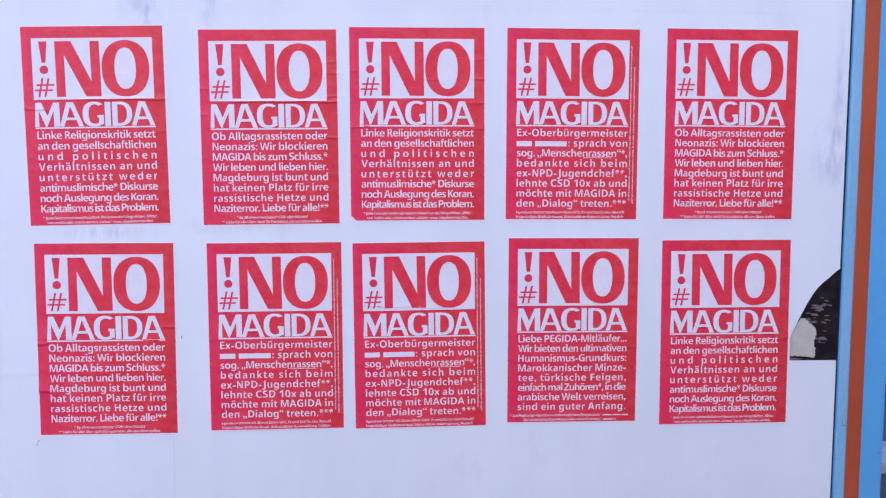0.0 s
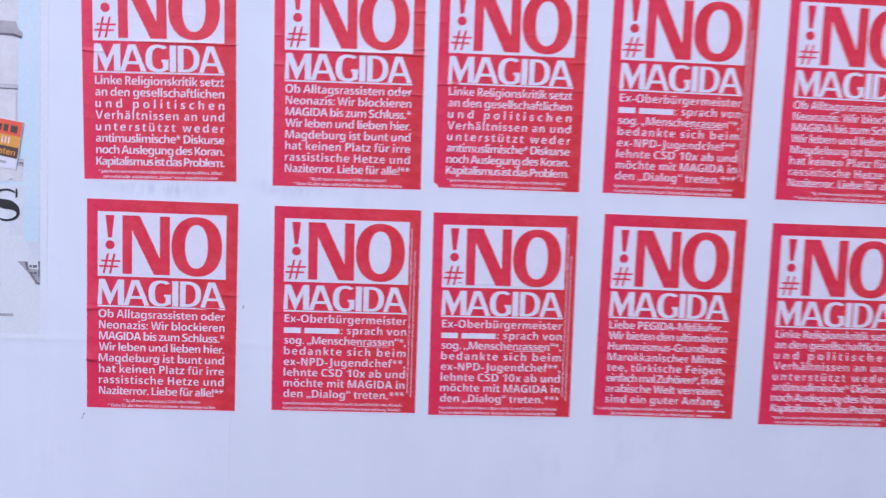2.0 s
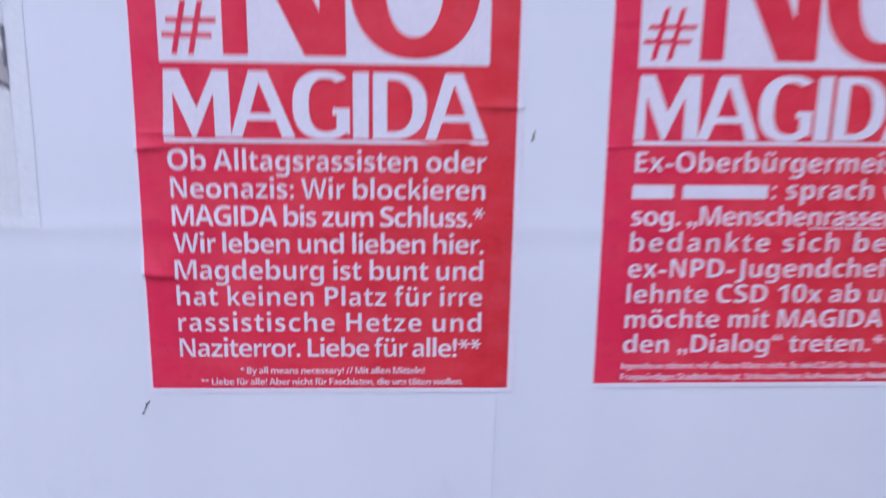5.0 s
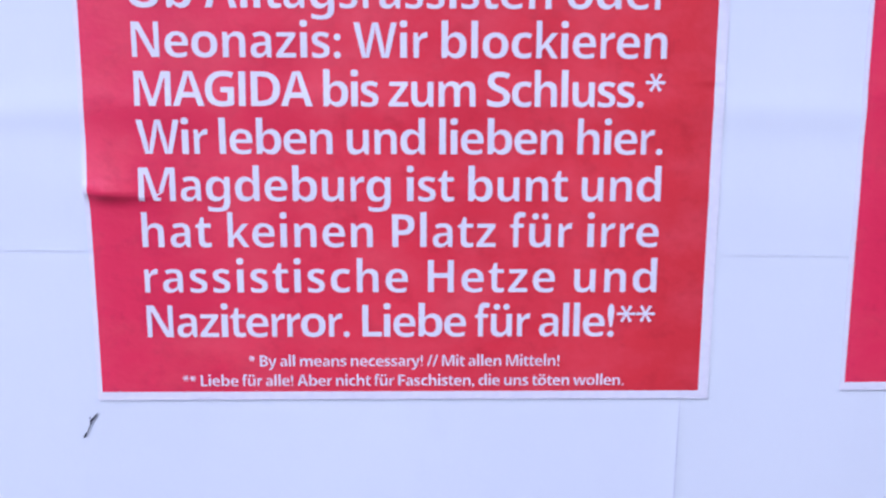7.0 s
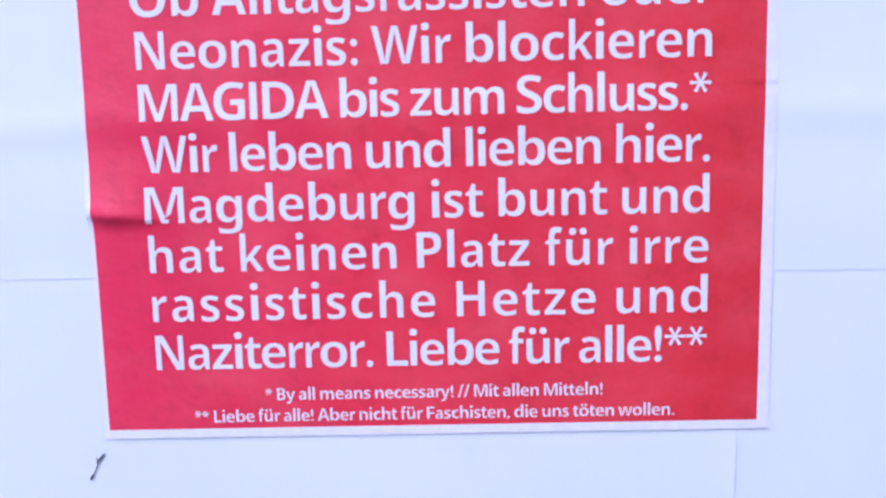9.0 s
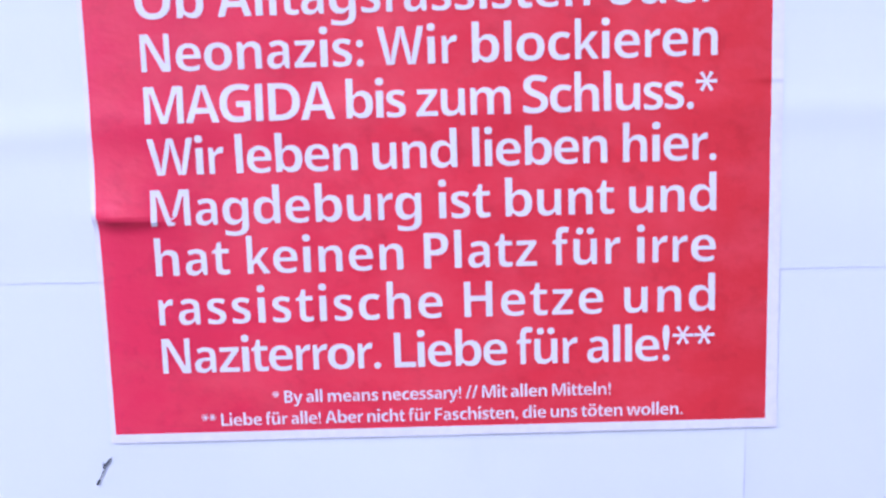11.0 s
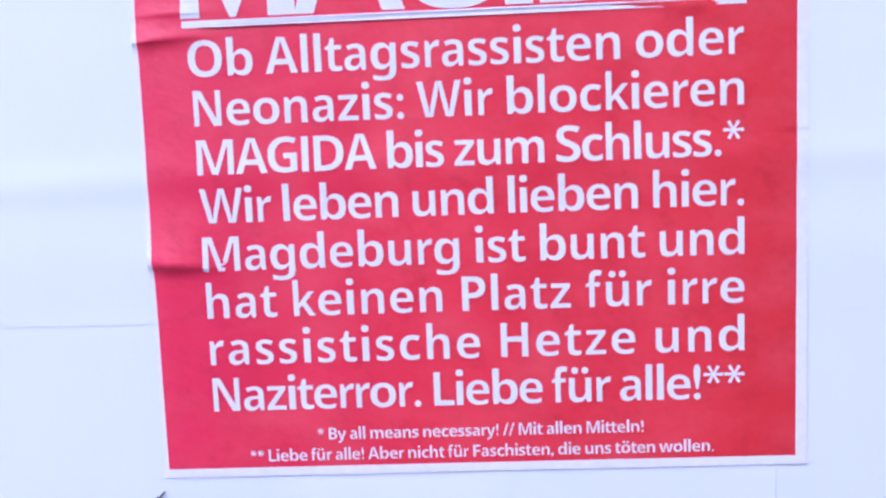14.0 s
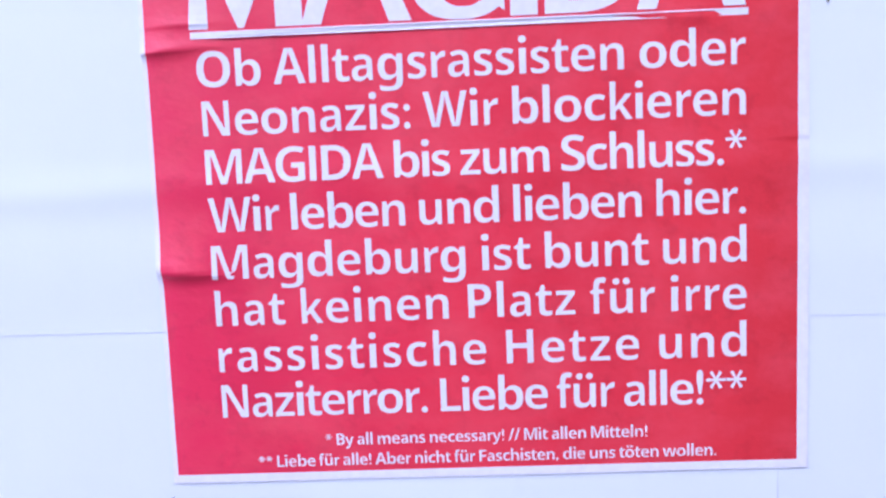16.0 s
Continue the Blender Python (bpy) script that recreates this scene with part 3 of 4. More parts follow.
LOVE = (["Ob Alltagsrassisten oder", "Neonazis: Wir blockieren", "MAGIDA bis zum Schluss.*", "Wir leben und lieben hier.", "Magdeburg ist bunt und",
         "hat keinen Platz für irre", "rassistische Hetze und", "Naziterror. Liebe für alle!**"],
        [("* By all means necessary! // Mit allen Mitteln!", 0.0713, 0.2222), ("** Liebe für alle! Aber nicht für Faschisten, die uns töten wollen.", 0.0390, 0.2540)])
FAITH = (["Linke Religionskritik setzt", "an den gesellschaftlichen", "und politischen", "Verhältnissen an und", "unterstützt weder", "antimuslimische* Diskurse",
          "noch Auslegung des Koran.", "Kapitalismus ist das Problem."],
         [("* Jede Form von antimuslimischem Rassismus der bürgerlichen „Mitte“,", 0.0270, 0.2650), ("von rechts oder antideutschen „Linken“ muss abgelehnt werden.", 0.0350, 0.2560)])
MAYOR = (["Ex-Oberbürgermeister", (": sprach von", 0.1365), "sog. „Menschenrassen“*,", "bedankte sich beim", "ex-NPD-Jugendchef**,", "lehnte CSD 10x ab und",
          "möchte mit MAGIDA in", "den „Dialog“ treten.***"],
         [("Irgendwas stimmt mit diesem Mann nicht. Es wird Zeit für eine Abwahl.", 0.0230, 0.2640), ("Fragwürdiges Stadtoberhaupt. Unbrauchbare Außenwirkung. Peinlich.", 0.0230, 0.2630)])
COURSE = (["Liebe PEGIDA-Mitläufer...", "Wir bieten den ultimativen", "Humanismus-Grundkurs:", "Marokkanischer Minze-", "tee, türkische Feigen,",
           "einfach mal Zuhören*, in die", "arabische Welt verreisen,", "sind ein guter Anfang."], [("* „Leichtgläubige Menschen verfallen leicht dem Aberglauben.“", 0.0060, 0.2130), ("„Du kannst keinen Kapitalismus haben ohne Rassismus.“", 0.0350, 0.2140)])


def crease_height(u, v, creases):
    h = 0.0
    for cv, u0, u1, a, *wide in creases:
        wide = wide[0] if wide else 1.0
        inside = min(1.0, max(0.0, (u - u0) / 0.02 + 0.35), max(0.0, (u1 - u) / 0.02 + 0.35)) if u0 - 0.007 < u < u1 + 0.007 else 0.0
        edge = 1.0 if (u0 < 0 and u < 0.012) or (u1 > 0.29 and u > 0.277) else 0.75
        d = v - cv - 0.05 * (u - (u0 + u1) / 2) * math.sin(cv * 300) - 0.0012 * math.sin(u * 70 + cv * 90)
        h += 2.0 * a * inside * edge * (math.exp(-abs(d) / (0.0050 * wide)) if d > 0 else math.exp(-abs(d) / (0.0011 * wide)))
    return h


def placard(place, wording, creases, label, folded=False):
    """One red placard: sheet with white margin, white panel, headline letters, eight lines of text and small print."""
    cx, cz, angle, size = place
    root = empty("placard", pose(cx, WALL, cz, 0, -angle, 0), label, "poster", "red protest placards")
    root.scale = (size, size, size)
    ca, sa = math.cos(radians(angle)), math.sin(radians(angle))

    def spot(u, v, layer):
        x, z = u - W / 2, v - H / 2
        return x, -0.0010 - layer - swell(cx + x * ca - z * sa, cz + x * sa + z * ca) - crease_height(u, v, creases), z
    cuts = [c[0] + d * (c[4] if len(c) > 4 else 1.0) for c in creases for d in (-0.0045, -0.0028, -0.0018, -0.001, -0.0005, 0, 0.001, 0.0025, 0.005, 0.009)]
    left, right, low, high = 0.0022, 0.0050, 0.0042, 0.0025
    xs = spread(-left, W + right, 0.0095, [0.0, 0.0001, W - 0.0001, W, 0.004, W - 0.004])
    zs = spread(-low, H + high, 0.0045, cuts + [0.0, H])
    xs = sorted(set(xs) | {0.0, W})
    zs = sorted(set(zs) | {0.0, H})
    me = sheet_mesh("paper", xs, lambda x: zs, lambda u, v: spot(u, v, 0.0), 0.0003,
                    lambda u, v: 1 if 0 < u < W and 0 < v < H else 0)
    mesh_ob("paper", me, [white_paper, red_print], root, "red printed paper with a narrow white margin", True)

    def lay(name, shape, layer, material, text="", under=None):
        pts, faces = shape
        vs = [p[1] for p in pts]
        need = [c for c in cuts if min(vs) < c < max(vs)]
        bm = bmesh.new()
        made = [bm.verts.new((x, z, 0)) for x, z in pts]
        for f in faces:
            if len(set(f)) > 2:
                try:
                    bm.faces.new([made[i] for i in f])
                except ValueError:
                    pass
        for c in need:
            bmesh.ops.bisect_plane(bm, geom=bm.verts[:] + bm.edges[:] + bm.faces[:], plane_co=(0, c, 0), plane_no=(0, 1, 0))
        for v in bm.verts:
            v.co = spot(v.co.x, v.co.y, layer)
        return part(name, bm, material, under or root, text)
    u0, u1, v0, v1 = 0.0206, 0.2685, 0.2635, 0.3903
    us, vs = spread(u0, u1, 0.0095), spread(v0, v1, 0.0045, cuts)
    n = len(vs)
    grid = ([(u, v) for u in us for v in vs], [(i * n + j, (i + 1) * n + j, (i + 1) * n + j + 1, i * n + j + 1) for i in range(len(us) - 1) for j in range(n - 1)])
    panel = lay("white_panel", grid, 0.00012, white_ink, "white panel behind the headline")
    for name, shape in SHAPES.items():
        red = name in RED_SHAPES
        lay(name, shape, 0.00036 if red else 0.00024, red_print if red else white_ink, "red printed headline sign" if red else "white headline lettering",
            panel if red else None)
    if folded:
        lay("folded_corner", ([(-0.0015, -0.0035), (0.0130, -0.0035), (0.0060, 0.0060), (-0.0015, 0.0120)], [(0, 1, 2, 3)]), 0.0003, white_paper, "white folded-over corner")
    lines, small_lines = wording
    for k, words in enumerate(lines):
        base, u_left = 0.0277 + (7 - k) * 0.0220, 0.0224 if words[0] == "O" else 0.0235
        if isinstance(words, tuple):
            # a name stands here: plain bars instead
            for ua, ub in ((0.0225, 0.0560), (0.0635, 0.1330)):
                lay("text_bar", ([(ua, base), (ub, base), (ub, base + 0.0112), (ua, base + 0.0112)], [(0, 1, 2, 3)]), 0.00024, white_ink)
            words, u_left = words
        for letter in text_line(words, u_left, 0.2678, base, 0.0157, split=True):
            lay("printed_letter", letter, 0.00024, white_ink)
        if wording is MAYOR and k == 2:
            lay("text_rule", ([(0.1700, base - 0.0028), (0.2330, base - 0.0028), (0.2330, base - 0.0018), (0.1700, base - 0.0018)], [(0, 1, 2, 3)]), 0.00024, white_ink)
    rnd = random.Random(len(lines[0]) * 7)
    for k, (words, ua, ub) in enumerate(small_lines):
        base = 0.0128 - 0.0099 * k
        lay("small_print", text_line(words, ua, ub, base, 0.0056, 1.0, 1), 0.00024, white_ink)
    if wording is COURSE:
        # a name stands after each quotation: plain bars instead
        for ua, ub, base in ((0.2165, 0.2360, 0.0128), (0.2385, 0.2575, 0.0128), (0.2600, 0.2740, 0.0128), (0.2175, 0.2400, 0.0029), (0.2425, 0.2460, 0.0029)):
            lay("small_print_bar", ([(ua, base + 0.0007), (ub, base + 0.0007), (ub, base + 0.0032), (ua, base + 0.0032)], [(0, 1, 2, 3)]), 0.00024, white_ink)
    if wording is MAYOR:
        # two upright rows of print too small to read
        for ua, va, vb in ((0.2722, 0.0420, 0.372), (0.2795, 0.0340, 0.325)):
            v, pts, faces = va, [], []
            while v < vb:
                for _ in range(rnd.randint(3, 11)):
                    w = rnd.uniform(0.0008, 0.0013)
                    deep = rnd.choice((0.0, 0.0, 0.0005))
                    n = len(pts)
                    pts += [(ua + deep, v), (ua + 0.0025, v), (ua + 0.0025, v + w), (ua + deep, v + w)]
                    faces.append((n, n + 1, n + 2, n + 3))
                    v += w + 0.0007
                v += 0.0016
            tagged(lay("side_print", (pts, faces), 0.00024, white_ink, "row of tiny sideways print"), kind="stuff")
    return root


L, R = -0.006, 0.296
PLACARDS = [
    (-0.6137, 1.6388, 1.57, 1.0017),
    (-0.2514, 1.6399, 1.08, 0.9945),
    (0.0637, 1.6501, 0.71, 0.9929),
    (0.4004, 1.6540, 0.28, 0.9915),
    (0.7499, 1.6577, 0.19, 0.9970),
    (-0.6009, 1.1840, 0.53, 1.0005),
    (-0.2404, 1.1894, 0.81, 0.9879),
    (0.0722, 1.1919, 1.14, 0.9871),
    (0.4101, 1.2021, 0.32, 0.9897),
    (0.7533, 1.1977, 0.61, 0.9991),
]
CREASES = [
    [(0.2622, 0.10, R, 0.0011), (0.2440, L, 0.050, 0.0010), (0.3130, 0.10, 0.13, 0.0004), (0.3150, 0.17, 0.21, 0.0004), (0.1930, 0.235, R, 0.0005), (0.2230, 0.06, 0.12, 0.0003), (0.118, L, 0.02, 0.0004)],
    [(0.2622, 0.06, R, 0.0012), (0.2880, L, 0.030, 0.0008), (0.2340, L, 0.022, 0.0009), (0.3440, 0.262, R, 0.0006), (0.3220, 0.268, R, 0.0006), (0.2720, 0.262, R, 0.0009), (0.1860, 0.225, R, 0.0011), (0.105, 0.265, R, 0.0006), (0.074, L, 0.016, 0.0004)],
    [(0.3450, 0.262, R, 0.0006), (0.3040, 0.262, R, 0.0009), (0.2540, 0.258, R, 0.0011), (0.2010, L, 0.050, 0.0009), (0.1980, 0.262, R, 0.0009), (0.3220, L, 0.012, 0.0006), (0.3020, 0.16, 0.21, 0.0004), (0.150, 0.27, R, 0.0005)],
    [(0.3040, 0.258, R, 0.0006), (0.1020, 0.262, R, 0.0008), (0.2080, L, 0.026, 0.0004), (0.255, 0.27, R, 0.0004)],
    [(0.1900, 0.258, R, 0.0004), (0.3000, 0.266, R, 0.0003)],
    [(0.1985, L, 0.030, 0.0014, 1.7), (0.0965, L, 0.027, 0.0026, 2.2), (0.2085, 0.002, 0.030, 0.0007), (0.2320, 0.256, R, 0.0013, 1.5), (0.2045, 0.18, 0.262, 0.0004), (0.1480, 0.283, R, 0.0005)],
    [(0.2010, L, 0.030, 0.0007), (0.2950, L, 0.014, 0.0005), (0.2420, 0.264, R, 0.0005), (0.1200, 0.266, R, 0.0005)],
    [(0.2700, 0.02, R, 0.0005), (0.3040, 0.256, R, 0.0006), (0.2340, L, 0.026, 0.0006), (0.1520, 0.246, R, 0.0005), (0.072, L, 0.018, 0.0004)],
    [(0.3160, 0.246, R, 0.0007), (0.1680, 0.246, R, 0.0011), (0.1140, 0.250, R, 0.0010), (0.1960, L, 0.024, 0.0006), (0.1330, L, 0.024, 0.0006)],
    [(0.1920, 0.252, R, 0.0009), (0.1330, 0.246, R, 0.0011), (0.1890, L, 0.020, 0.0004), (0.3560, 0.256, R, 0.0006)],
]
KINDS = [FAITH, LOVE, FAITH, MAYOR, LOVE, LOVE, MAYOR, MAYOR, COURSE, FAITH]
WORDS = {id(LOVE): "red and white placard with a town slogan", id(FAITH): "red and white placard on faith and politics",
         id(MAYOR): "red and white placard with sideways notes", id(COURSE): "red and white placard offering a tea course"}


# ---- the event poster ----
def event_poster():
    root = empty("event_poster", pose(0, WALL, 0), "faded event poster with a pale church facade", "poster")
    x0, x1, z0, z1 = -1.415, -0.8232, 1.1076, 1.925
    me = sheet_mesh("paper", spread(x0, x1, 0.02), lambda x, zs=spread(z0, z1, 0.012, FINE_Z): zs, on_wall(0.0010), 0.0003)
    mesh_ob("paper", me, event_paper, root, "off-white poster paper with a pale margin", True)

    def area(name, loop, layer, material, label="", under=None):
        return patch(name, loop, 0.0010 + layer, material, under or root, label)

    def grid(name, xa, xb, za, zb, layer, material, label=""):
        m = sheet_mesh(name, spread(xa, xb, 0.02), lambda x, zs=spread(za, zb, 0.012): zs, on_wall(0.0010 + layer), 0.0001)
        return mesh_ob(name, m, material, root, label, True)
    grid("printed_ground", -1.40, -0.8375, 1.1185, 1.4085, 0.00025, event_ground, "printed pale ground below the picture")
    grid("picture_sky", -1.40, -0.8375, 1.4085, 1.912, 0.00025, event_sky, "printed pale cyan sky")
    stone = grid("facade", -1.40, -0.8800, 1.4175, 1.885, 0.0005, event_stone, "printed pale stone facade")
    area("plinth", [(-1.40, 1.4120), (-0.8705, 1.4165), (-0.8695, 1.4560), (-0.936, 1.4575), (-0.952, 1.4560), (-0.976, 1.4420), (-1.40, 1.4420)], 0.0008, event_stone, "", stone)
    def moulding(z, drop, end, deep):
        run = [(-1.40, z - drop), (-0.998, z - drop), (-0.984, z - drop * 0.6), (-0.965, z), (end, z - 0.0015)]
        for name, low, high, m, layer in (("cornice", -deep, deep, event_stone_soft, 0.0009), ("cornice_shadow", -deep - 0.0012, -deep + 0.0008, event_stone_dark, 0.0012),
                                          ("cornice_edge", deep - 0.0006, deep + 0.0006, event_stone_mid, 0.0012)):
            loop = [(x, zz + low) for x, zz in run] + [(x, zz + high) for x, zz in run[::-1]]
            area(name, ragged(loop, 0.006, 0.0006, z + low), layer, m, "", stone)
    for za, zb in ((1.4530, 1.5860), (1.6020, 1.6940)):
        area("recess_shade", ragged([(-1.40, za), (-1.0060, za), (-1.0020, (za + zb) / 2), (-1.0050, zb), (-1.40, zb)], 0.008, 0.0018, za), 0.0007, event_stone_soft, "", stone)
    moulding(1.4570, 0.0150, -0.8685, 0.0034)
    moulding(1.5975, 0.0090, -0.8790, 0.0034)
    area("eave", ragged([(-1.40, 1.6960), (-0.8880, 1.6930), (-0.8740, 1.6880), (-0.8700, 1.6960), (-0.8790, 1.7060), (-0.8840, 1.7190), (-1.40, 1.7210)], 0.006, 0.0016, 6), 0.0009, event_stone_mid,
         "printed shaded eave", stone)
    area("eave_shadow", ragged([(-1.40, 1.6950), (-0.8880, 1.6920), (-0.8735, 1.6870), (-0.8720, 1.6910), (-0.8880, 1.6965), (-1.40, 1.6995)], 0.006, 0.0010, 8), 0.0012, event_stone_dark, "", stone)
    area("sill_shade", ragged([(-0.9400, 1.5990), (-0.9190, 1.5990), (-0.9230, 1.5900), (-0.9330, 1.5890)], 0.004, 0.0012, 5), 0.0014, event_stone_mid, "", stone)
    for xa, xb, m in ((-0.9720, -0.9655, event_stone_soft), (-0.9980, -0.9880, event_stone_soft), (-0.8850, -0.8805, event_stone_soft), (-1.0300, -1.0060, event_stone_mid)):
        area("pilaster_line", ragged([(xa, 1.4620), (xb, 1.4620), (xb - 0.001, 1.5850), (xa + 0.001, 1.5850)], 0.01, 0.0012, xa), 0.0009, m, "", stone)
    arch = [(-0.9440, 1.6040), (-0.9150, 1.6040)] + [(-0.9295 + 0.0145 * math.cos(t), 1.6560 + 0.0170 * math.sin(t)) for t in [math.pi * i / 12 for i in range(13)]]
    area("arched_window", arch, 0.0009, event_window, "printed dark arched window", stone)
    for i in range(3):
        area("window_glint", ragged([(-0.9380, 1.6280 + 0.009 * i), (-0.9220, 1.6300 + 0.009 * i), (-0.9230, 1.6325 + 0.009 * i), (-0.9370, 1.6320 + 0.009 * i)], 0.003, 0.001, i), 0.0012, event_stone, "", stone)
    for xa, xb, za, zb in ((-0.9255, -0.9215, 1.4220, 1.4360), (-0.8960, -0.8880, 1.4190, 1.4215), (-0.9570, -0.9380, 1.4190, 1.4225), (-0.8900, -0.8690, 1.4460, 1.4530), (-0.9520, -0.9480, 1.4430, 1.4470)):
        area("stone_shadow", ragged([(xa, za), (xb, za), (xb, zb), (xa, zb)], 0.004, 0.0012, za), 0.0011, event_stone_mid, "", stone)

    area("sky_strip", ragged([(-0.8675, 1.3020), (-0.8378, 1.3020), (-0.8378, 1.4100), (-0.8675, 1.4100)], 0.008, 0.0010, 7), 0.0005, event_sky, "printed pale cyan sky beside the facade")
    for xa, za, xb, zb in ((-0.8685, 1.4090, 1.3110, -0.8960), (-0.8640, 1.2960, 1.2600, -0.8658)):
        area("faint_pier", ragged([(zb, xb), (xa, xb), (xa, za), (zb, za)], 0.008, 0.0012, za), 0.0005, event_stone_pale, "faintly printed pier")
    area("faint_pier", ragged([(-0.8610, 1.2640), (-0.8380, 1.2640), (-0.8380, 1.3020), (-0.8590, 1.3000)], 0.008, 0.0012, 3), 0.0005, event_stone_pale)

    def serif(name, rects):
        bm = bmesh.new()
        for xa, xb, za, zb in rects:
            quad = [bm.verts.new((x, -0.0024 - swell(x, z), z)) for x, z in ((xa, za), (xb, za), (xb, zb), (xa, zb))]
            bm.faces.new(quad)
        part(name, bm, black_ink, root, "black serif letter")
    b, t = 1.3395, 1.3965
    serif("letter_i", [(-1.0120, -0.9940, b + 0.002, t - 0.004), (-1.0170, -0.9900, b - 0.001, b + 0.002), (-1.0170, -0.9905, t - 0.004, t - 0.0015)])
    serif("letter_t", [(-0.9680, -0.9470, b + 0.0020, t - 0.0020), (-0.9750, -0.9400, b - 0.0010, b + 0.0020)])
    area("letter_t_bar", [(-0.9880, t - 0.0140), (-0.9865, t - 0.0140), (-0.9840, t - 0.0065), (-0.9780, t - 0.0025), (-0.9370, t - 0.0025), (-0.9325, t - 0.0065), (-0.9295, t - 0.0150),
                          (-0.9280, t - 0.0150), (-0.9290, t), (-0.9870, t)], 0.0014, black_ink, "black serif letter")
    serif("letter_e", [(-1.0250, -1.0120, 1.2770, 1.3250), (-1.0120, -0.9920, 1.2730, 1.2770), (-0.9950, -0.9920, 1.2770, 1.2880), (-1.0120, -0.9930, 1.3250, 1.3290), (-0.9960, -0.9930, 1.3150, 1.3250)])

    def words(body, xa, xb, base, cap, material, label, squeeze=1.0, thin=False):
        pts, faces = text_line(body, xa, xb, base, cap, squeeze, 4, thin)
        m = bpy.data.meshes.new("lettering")
        m.from_pydata([(x, -0.0024 - swell(x, z), z) for x, z in pts], [], faces)
        mesh_ob("lettering", m, material, root, label)
    # the S: a stroke that swells along its spine
    spine = [(0.46 * math.cos(a), 0.745 + 0.235 * math.sin(a)) for a in [radians(38 + 232 * i / 18) for i in range(19)]]
    spine += [(0.50 * math.cos(a), 0.255 + 0.255 * math.sin(a)) for a in [radians(90 - 242 * i / 18) for i in range(1, 19)]]
    left, right = [], []
    for i, (x, z) in enumerate(spine):
        (xa, za), (xb, zb) = spine[max(0, i - 1)], spine[min(len(spine) - 1, i + 1)]
        n = Vector((-(zb - za), xb - xa)).normalized()
        q = i / (len(spine) - 1)
        w = 0.032 + 0.125 * bell(q - 0.5, 0.17)
        left.append((-0.9015 + 0.0455 * (x + n.x * w), b + 0.0010 + 0.0605 * (z + n.y * w)))
        right.append((-0.9015 + 0.0455 * (x - n.x * w), b + 0.0010 + 0.0605 * (z - n.y * w)))
    area("letter_s", left + right[::-1], 0.0014, black_ink, "black serif letter")
    serif("upper_serif", [(-0.8835, -0.8805, 1.3850, 1.4020)])
    serif("lower_serif", [(-0.9245, -0.9215, 1.3385, 1.3540)])
    words("2015", -1.0155, -0.9135, 1.2060, 0.0290, dark_ink, "bold dark date", 1.12)
    words("BURG", -1.0140, -0.9385, 1.1745, 0.0192, dark_ink, "thin dark capitals", 1.05, True)
    words("DE", -1.0130, -0.9955, 1.1325, 0.0098, dark_ink, "small dark capitals", 0.9)
    for xa, xb in ((-1.012, -0.991), (-0.985, -0.971), (-0.9665, -0.9655), (-0.961, -0.888)):
        area("address_bar", [(xa, 1.1512), (xb, 1.1522), (xb, 1.1578), (xa, 1.1568)], 0.0008, event_stone_mid)
    # a dark scroll of stonework cut by the picture's edge
    area("scroll", ragged([(-0.8800, 1.2610), (-0.8610, 1.2620), (-0.8600, 1.2500), (-0.8560, 1.2470), (-0.8375, 1.2460), (-0.8375, 1.2150), (-0.8450, 1.2170), (-0.8530, 1.2300),
                           (-0.8620, 1.2410), (-0.8710, 1.2520)], 0.003, 0.0014, 2), 0.0006, event_stone_mid, "printed grey carved scroll")
    area("scroll_shadow", ragged([(-0.8660, 1.2590), (-0.8610, 1.2610), (-0.8590, 1.2470), (-0.8520, 1.2330), (-0.8440, 1.2200), (-0.8378, 1.2160), (-0.8378, 1.2195), (-0.8430, 1.2230), (-0.8540, 1.2390),
                                  (-0.8630, 1.2480)], 0.002, 0.0014, 4), 0.0009, event_stone_dark)
    for xa, za, w, h in ((-0.8570, 1.2500, 0.005, 0.0050), (-0.8500, 1.2500, 0.007, 0.0050), (-0.8560, 1.2370, 0.005, 0.0045), (-0.8490, 1.2375, 0.006, 0.0045), (-0.8400, 1.2330, 0.0024, 0.030)):
        area("scroll_shadow", ragged([(xa, za), (xa + w, za), (xa + w, za + h), (xa, za + h)], 0.002, 0.0010, za), 0.0011, event_stone_dark)


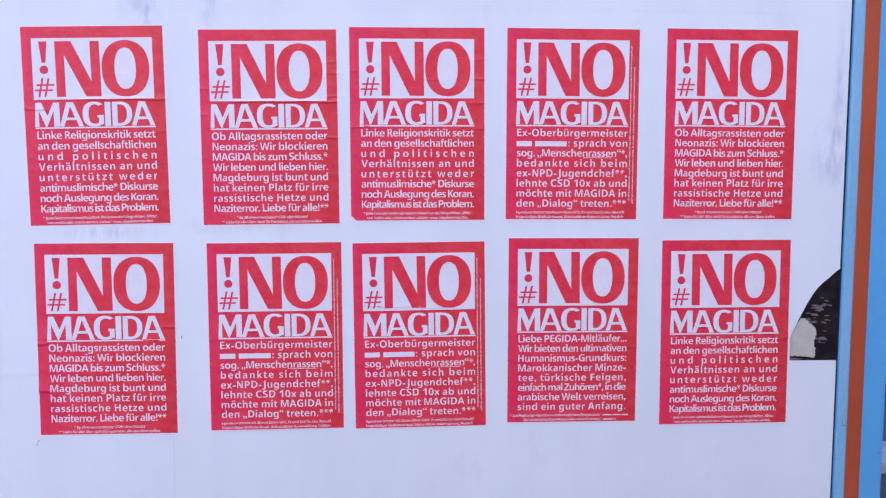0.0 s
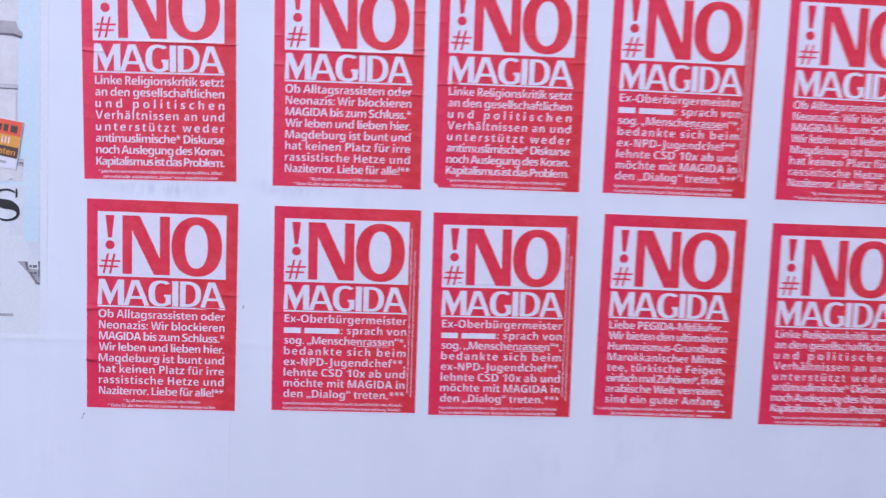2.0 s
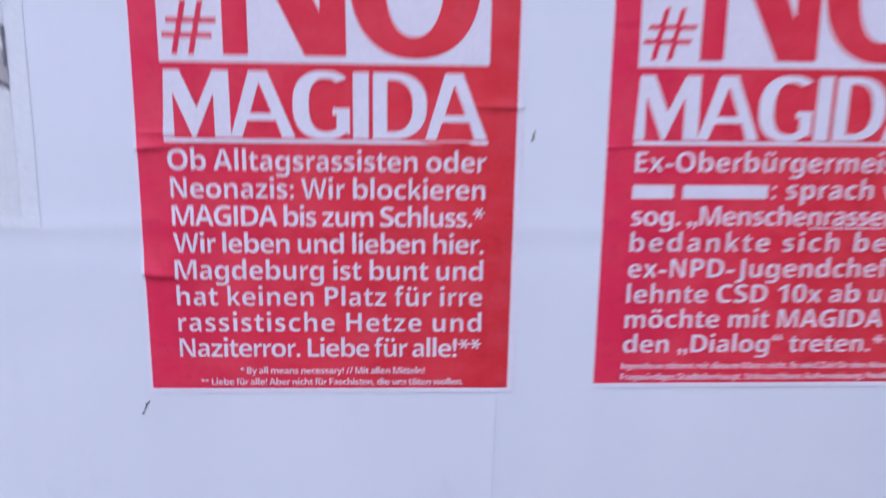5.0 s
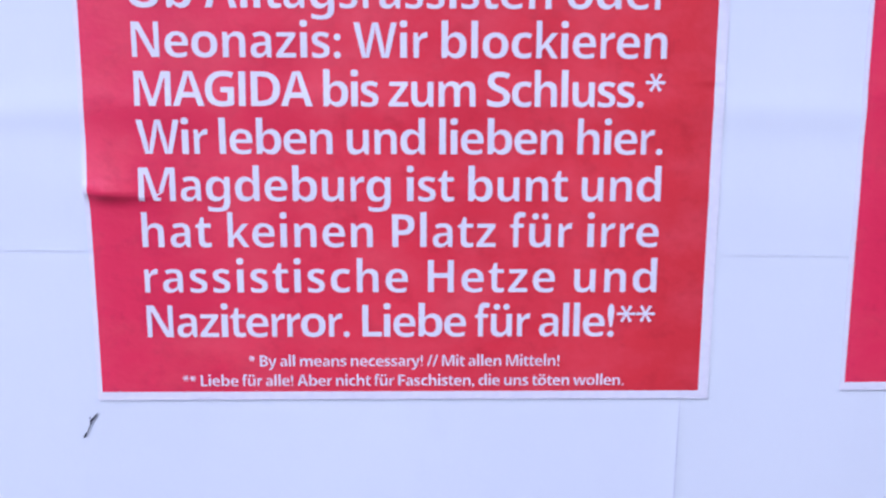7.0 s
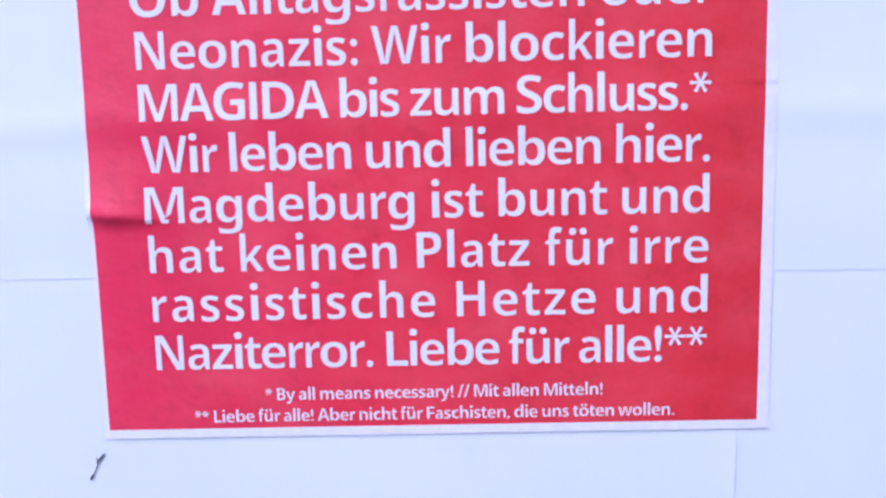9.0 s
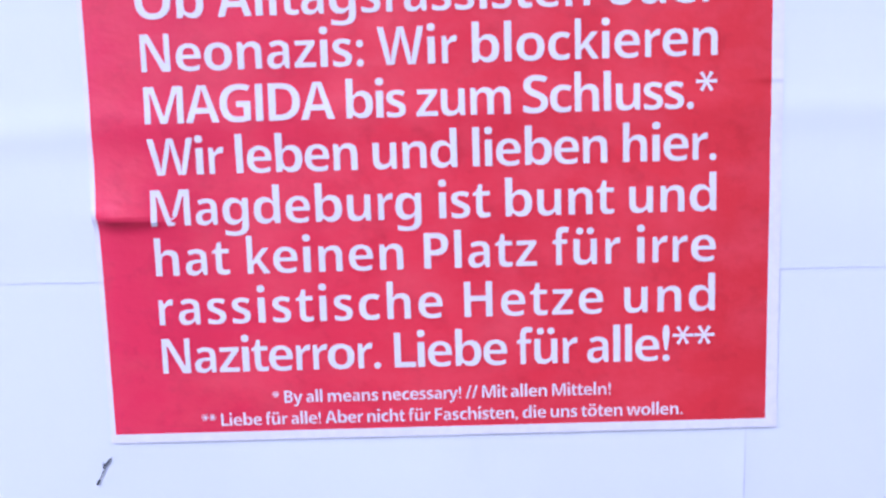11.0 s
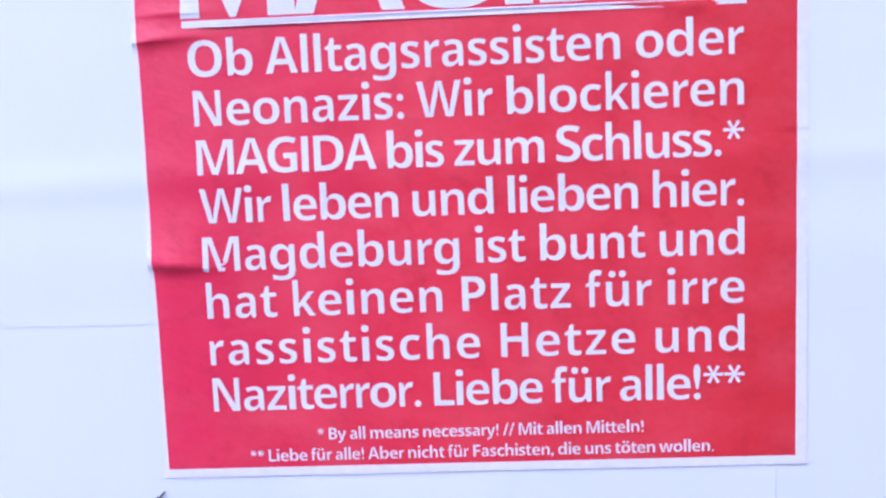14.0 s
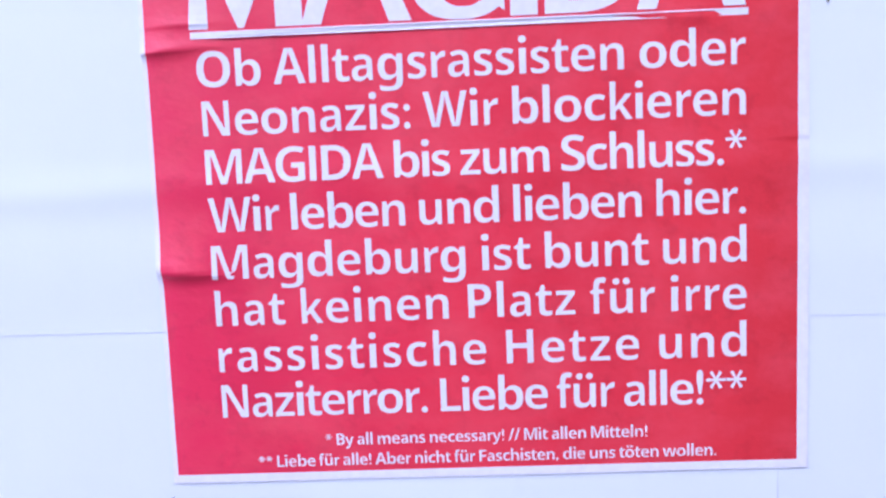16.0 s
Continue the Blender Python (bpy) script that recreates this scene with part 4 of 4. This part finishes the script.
def tilted_tag():
    """The small tilted label in bands of colour, pasted on the event poster."""
    root = empty("tilted_label", pose(-0.9103, WALL - 0.0030, 1.4890, 0, 9.4, 0), "small tilted label in red, amber, brown and white", "sticker")
    w = 0.0345

    def face(name, xa, xb, za, zb, layer, material, label="", under=None):
        bm = bmesh.new()
        bm.faces.new([bm.verts.new((x, y, z)) for x, y, z in ((xa, -layer, za), (xb, -layer, za), (xb, -layer, zb), (xa, -layer, zb))])
        return part(name, bm, material, under or root, label)
    part("backing", boxes([(-w - 0.001, w + 0.001, -0.0006, 0.0004, -0.0460, 0.0470)]), white_paper, root, "white label paper")
    red = face("red_band", -w, w, 0.0180, 0.0460, 0.0009, tag_red, "orange-red band")
    amber = face("amber_band", -w, w, -0.0035, 0.0180, 0.0009, tag_yellow, "amber band")
    brown = face("brown_band", -w - 0.0006, w - 0.0006, -0.0245, -0.0035, 0.0009, tag_brown, "dark brown band")
    for xa in (-0.0290, -0.0120, 0.0000, 0.0130):
        face("mark", xa, xa + (0.0130 if xa in (-0.0290, 0.0130) else 0.0085), 0.0235, 0.0370, 0.0012, tag_brown, "", red)
    for body, xa, xb, base, ink, band in (("will", -0.0165, 0.0145, 0.0015, white_ink, amber), ("heiraten", -0.0305, 0.0290, -0.0195, tag_yellow, brown)):
        pts, faces = text_line(body, xa, xb, base, 0.0120)
        m = bpy.data.meshes.new("lettering")
        m.from_pydata([(x, -0.0012, z) for x, z in pts], [], faces)
        mesh_ob("lettering", m, ink, band, "small printed word")
    for xa, xb in ((-0.0300, -0.0250), (-0.0235, -0.0200), (-0.0120, 0.0150)):
        face("mark", xa, xb, -0.0370, -0.0325 if xa > -0.02 else -0.0300, 0.0009, event_stone_mid)


# ---- put it together ----
ground()
kerb()
side_light_block()
rear_light_block()
board = hoarding()
old_remnants(board)
white_sheets()
seam_lines()
scuff("black_scuff", "small black scuff below a red placard", [(-0.7470, 0.9650, -0.7515, 0.9600, 0.0005, 0.0009), (-0.7513, 0.9628, -0.7506, 0.9604, 0.0004, 0.0006), (-0.7500, 0.9615, -0.7530, 0.9545, 0.0004, 0.0004),
                                                             (-0.7530, 0.9550, -0.7548, 0.9520, 0.0008, 0.0008)], scuff_black)
scuff("olive_scuff", "small olive scuff beside a red placard", [(-0.4415, 1.1935, -0.4430, 1.1850, 0.0010, 0.0014)], scuff_green)
scuff("frame_scratch", "thin dark scratches on the blue frame", [(1.0270, 1.0060, 1.0272, 0.9880, 0.0006, 0.0006), (1.0275, 0.9890, 1.0300, 0.9850, 0.0006, 0.0008),
                                                                (1.0310, 0.9900, 1.0345, 0.9840, 0.0008, 0.0008), (1.0330, 0.9780, 1.0345, 0.9760, 0.0010, 0.0010)], scuff_black)
scuff("paint_chip", "tiny dark chip in the blue frame", [(1.1150, 0.9240, 1.1168, 0.9222, 0.0016, 0.0016)], scuff_black)
event_poster()
tilted_tag()
for place, creases, wording in zip(PLACARDS, CREASES, KINDS):
    placard(place, wording, creases, WORDS[id(wording)], place is PLACARDS[2])
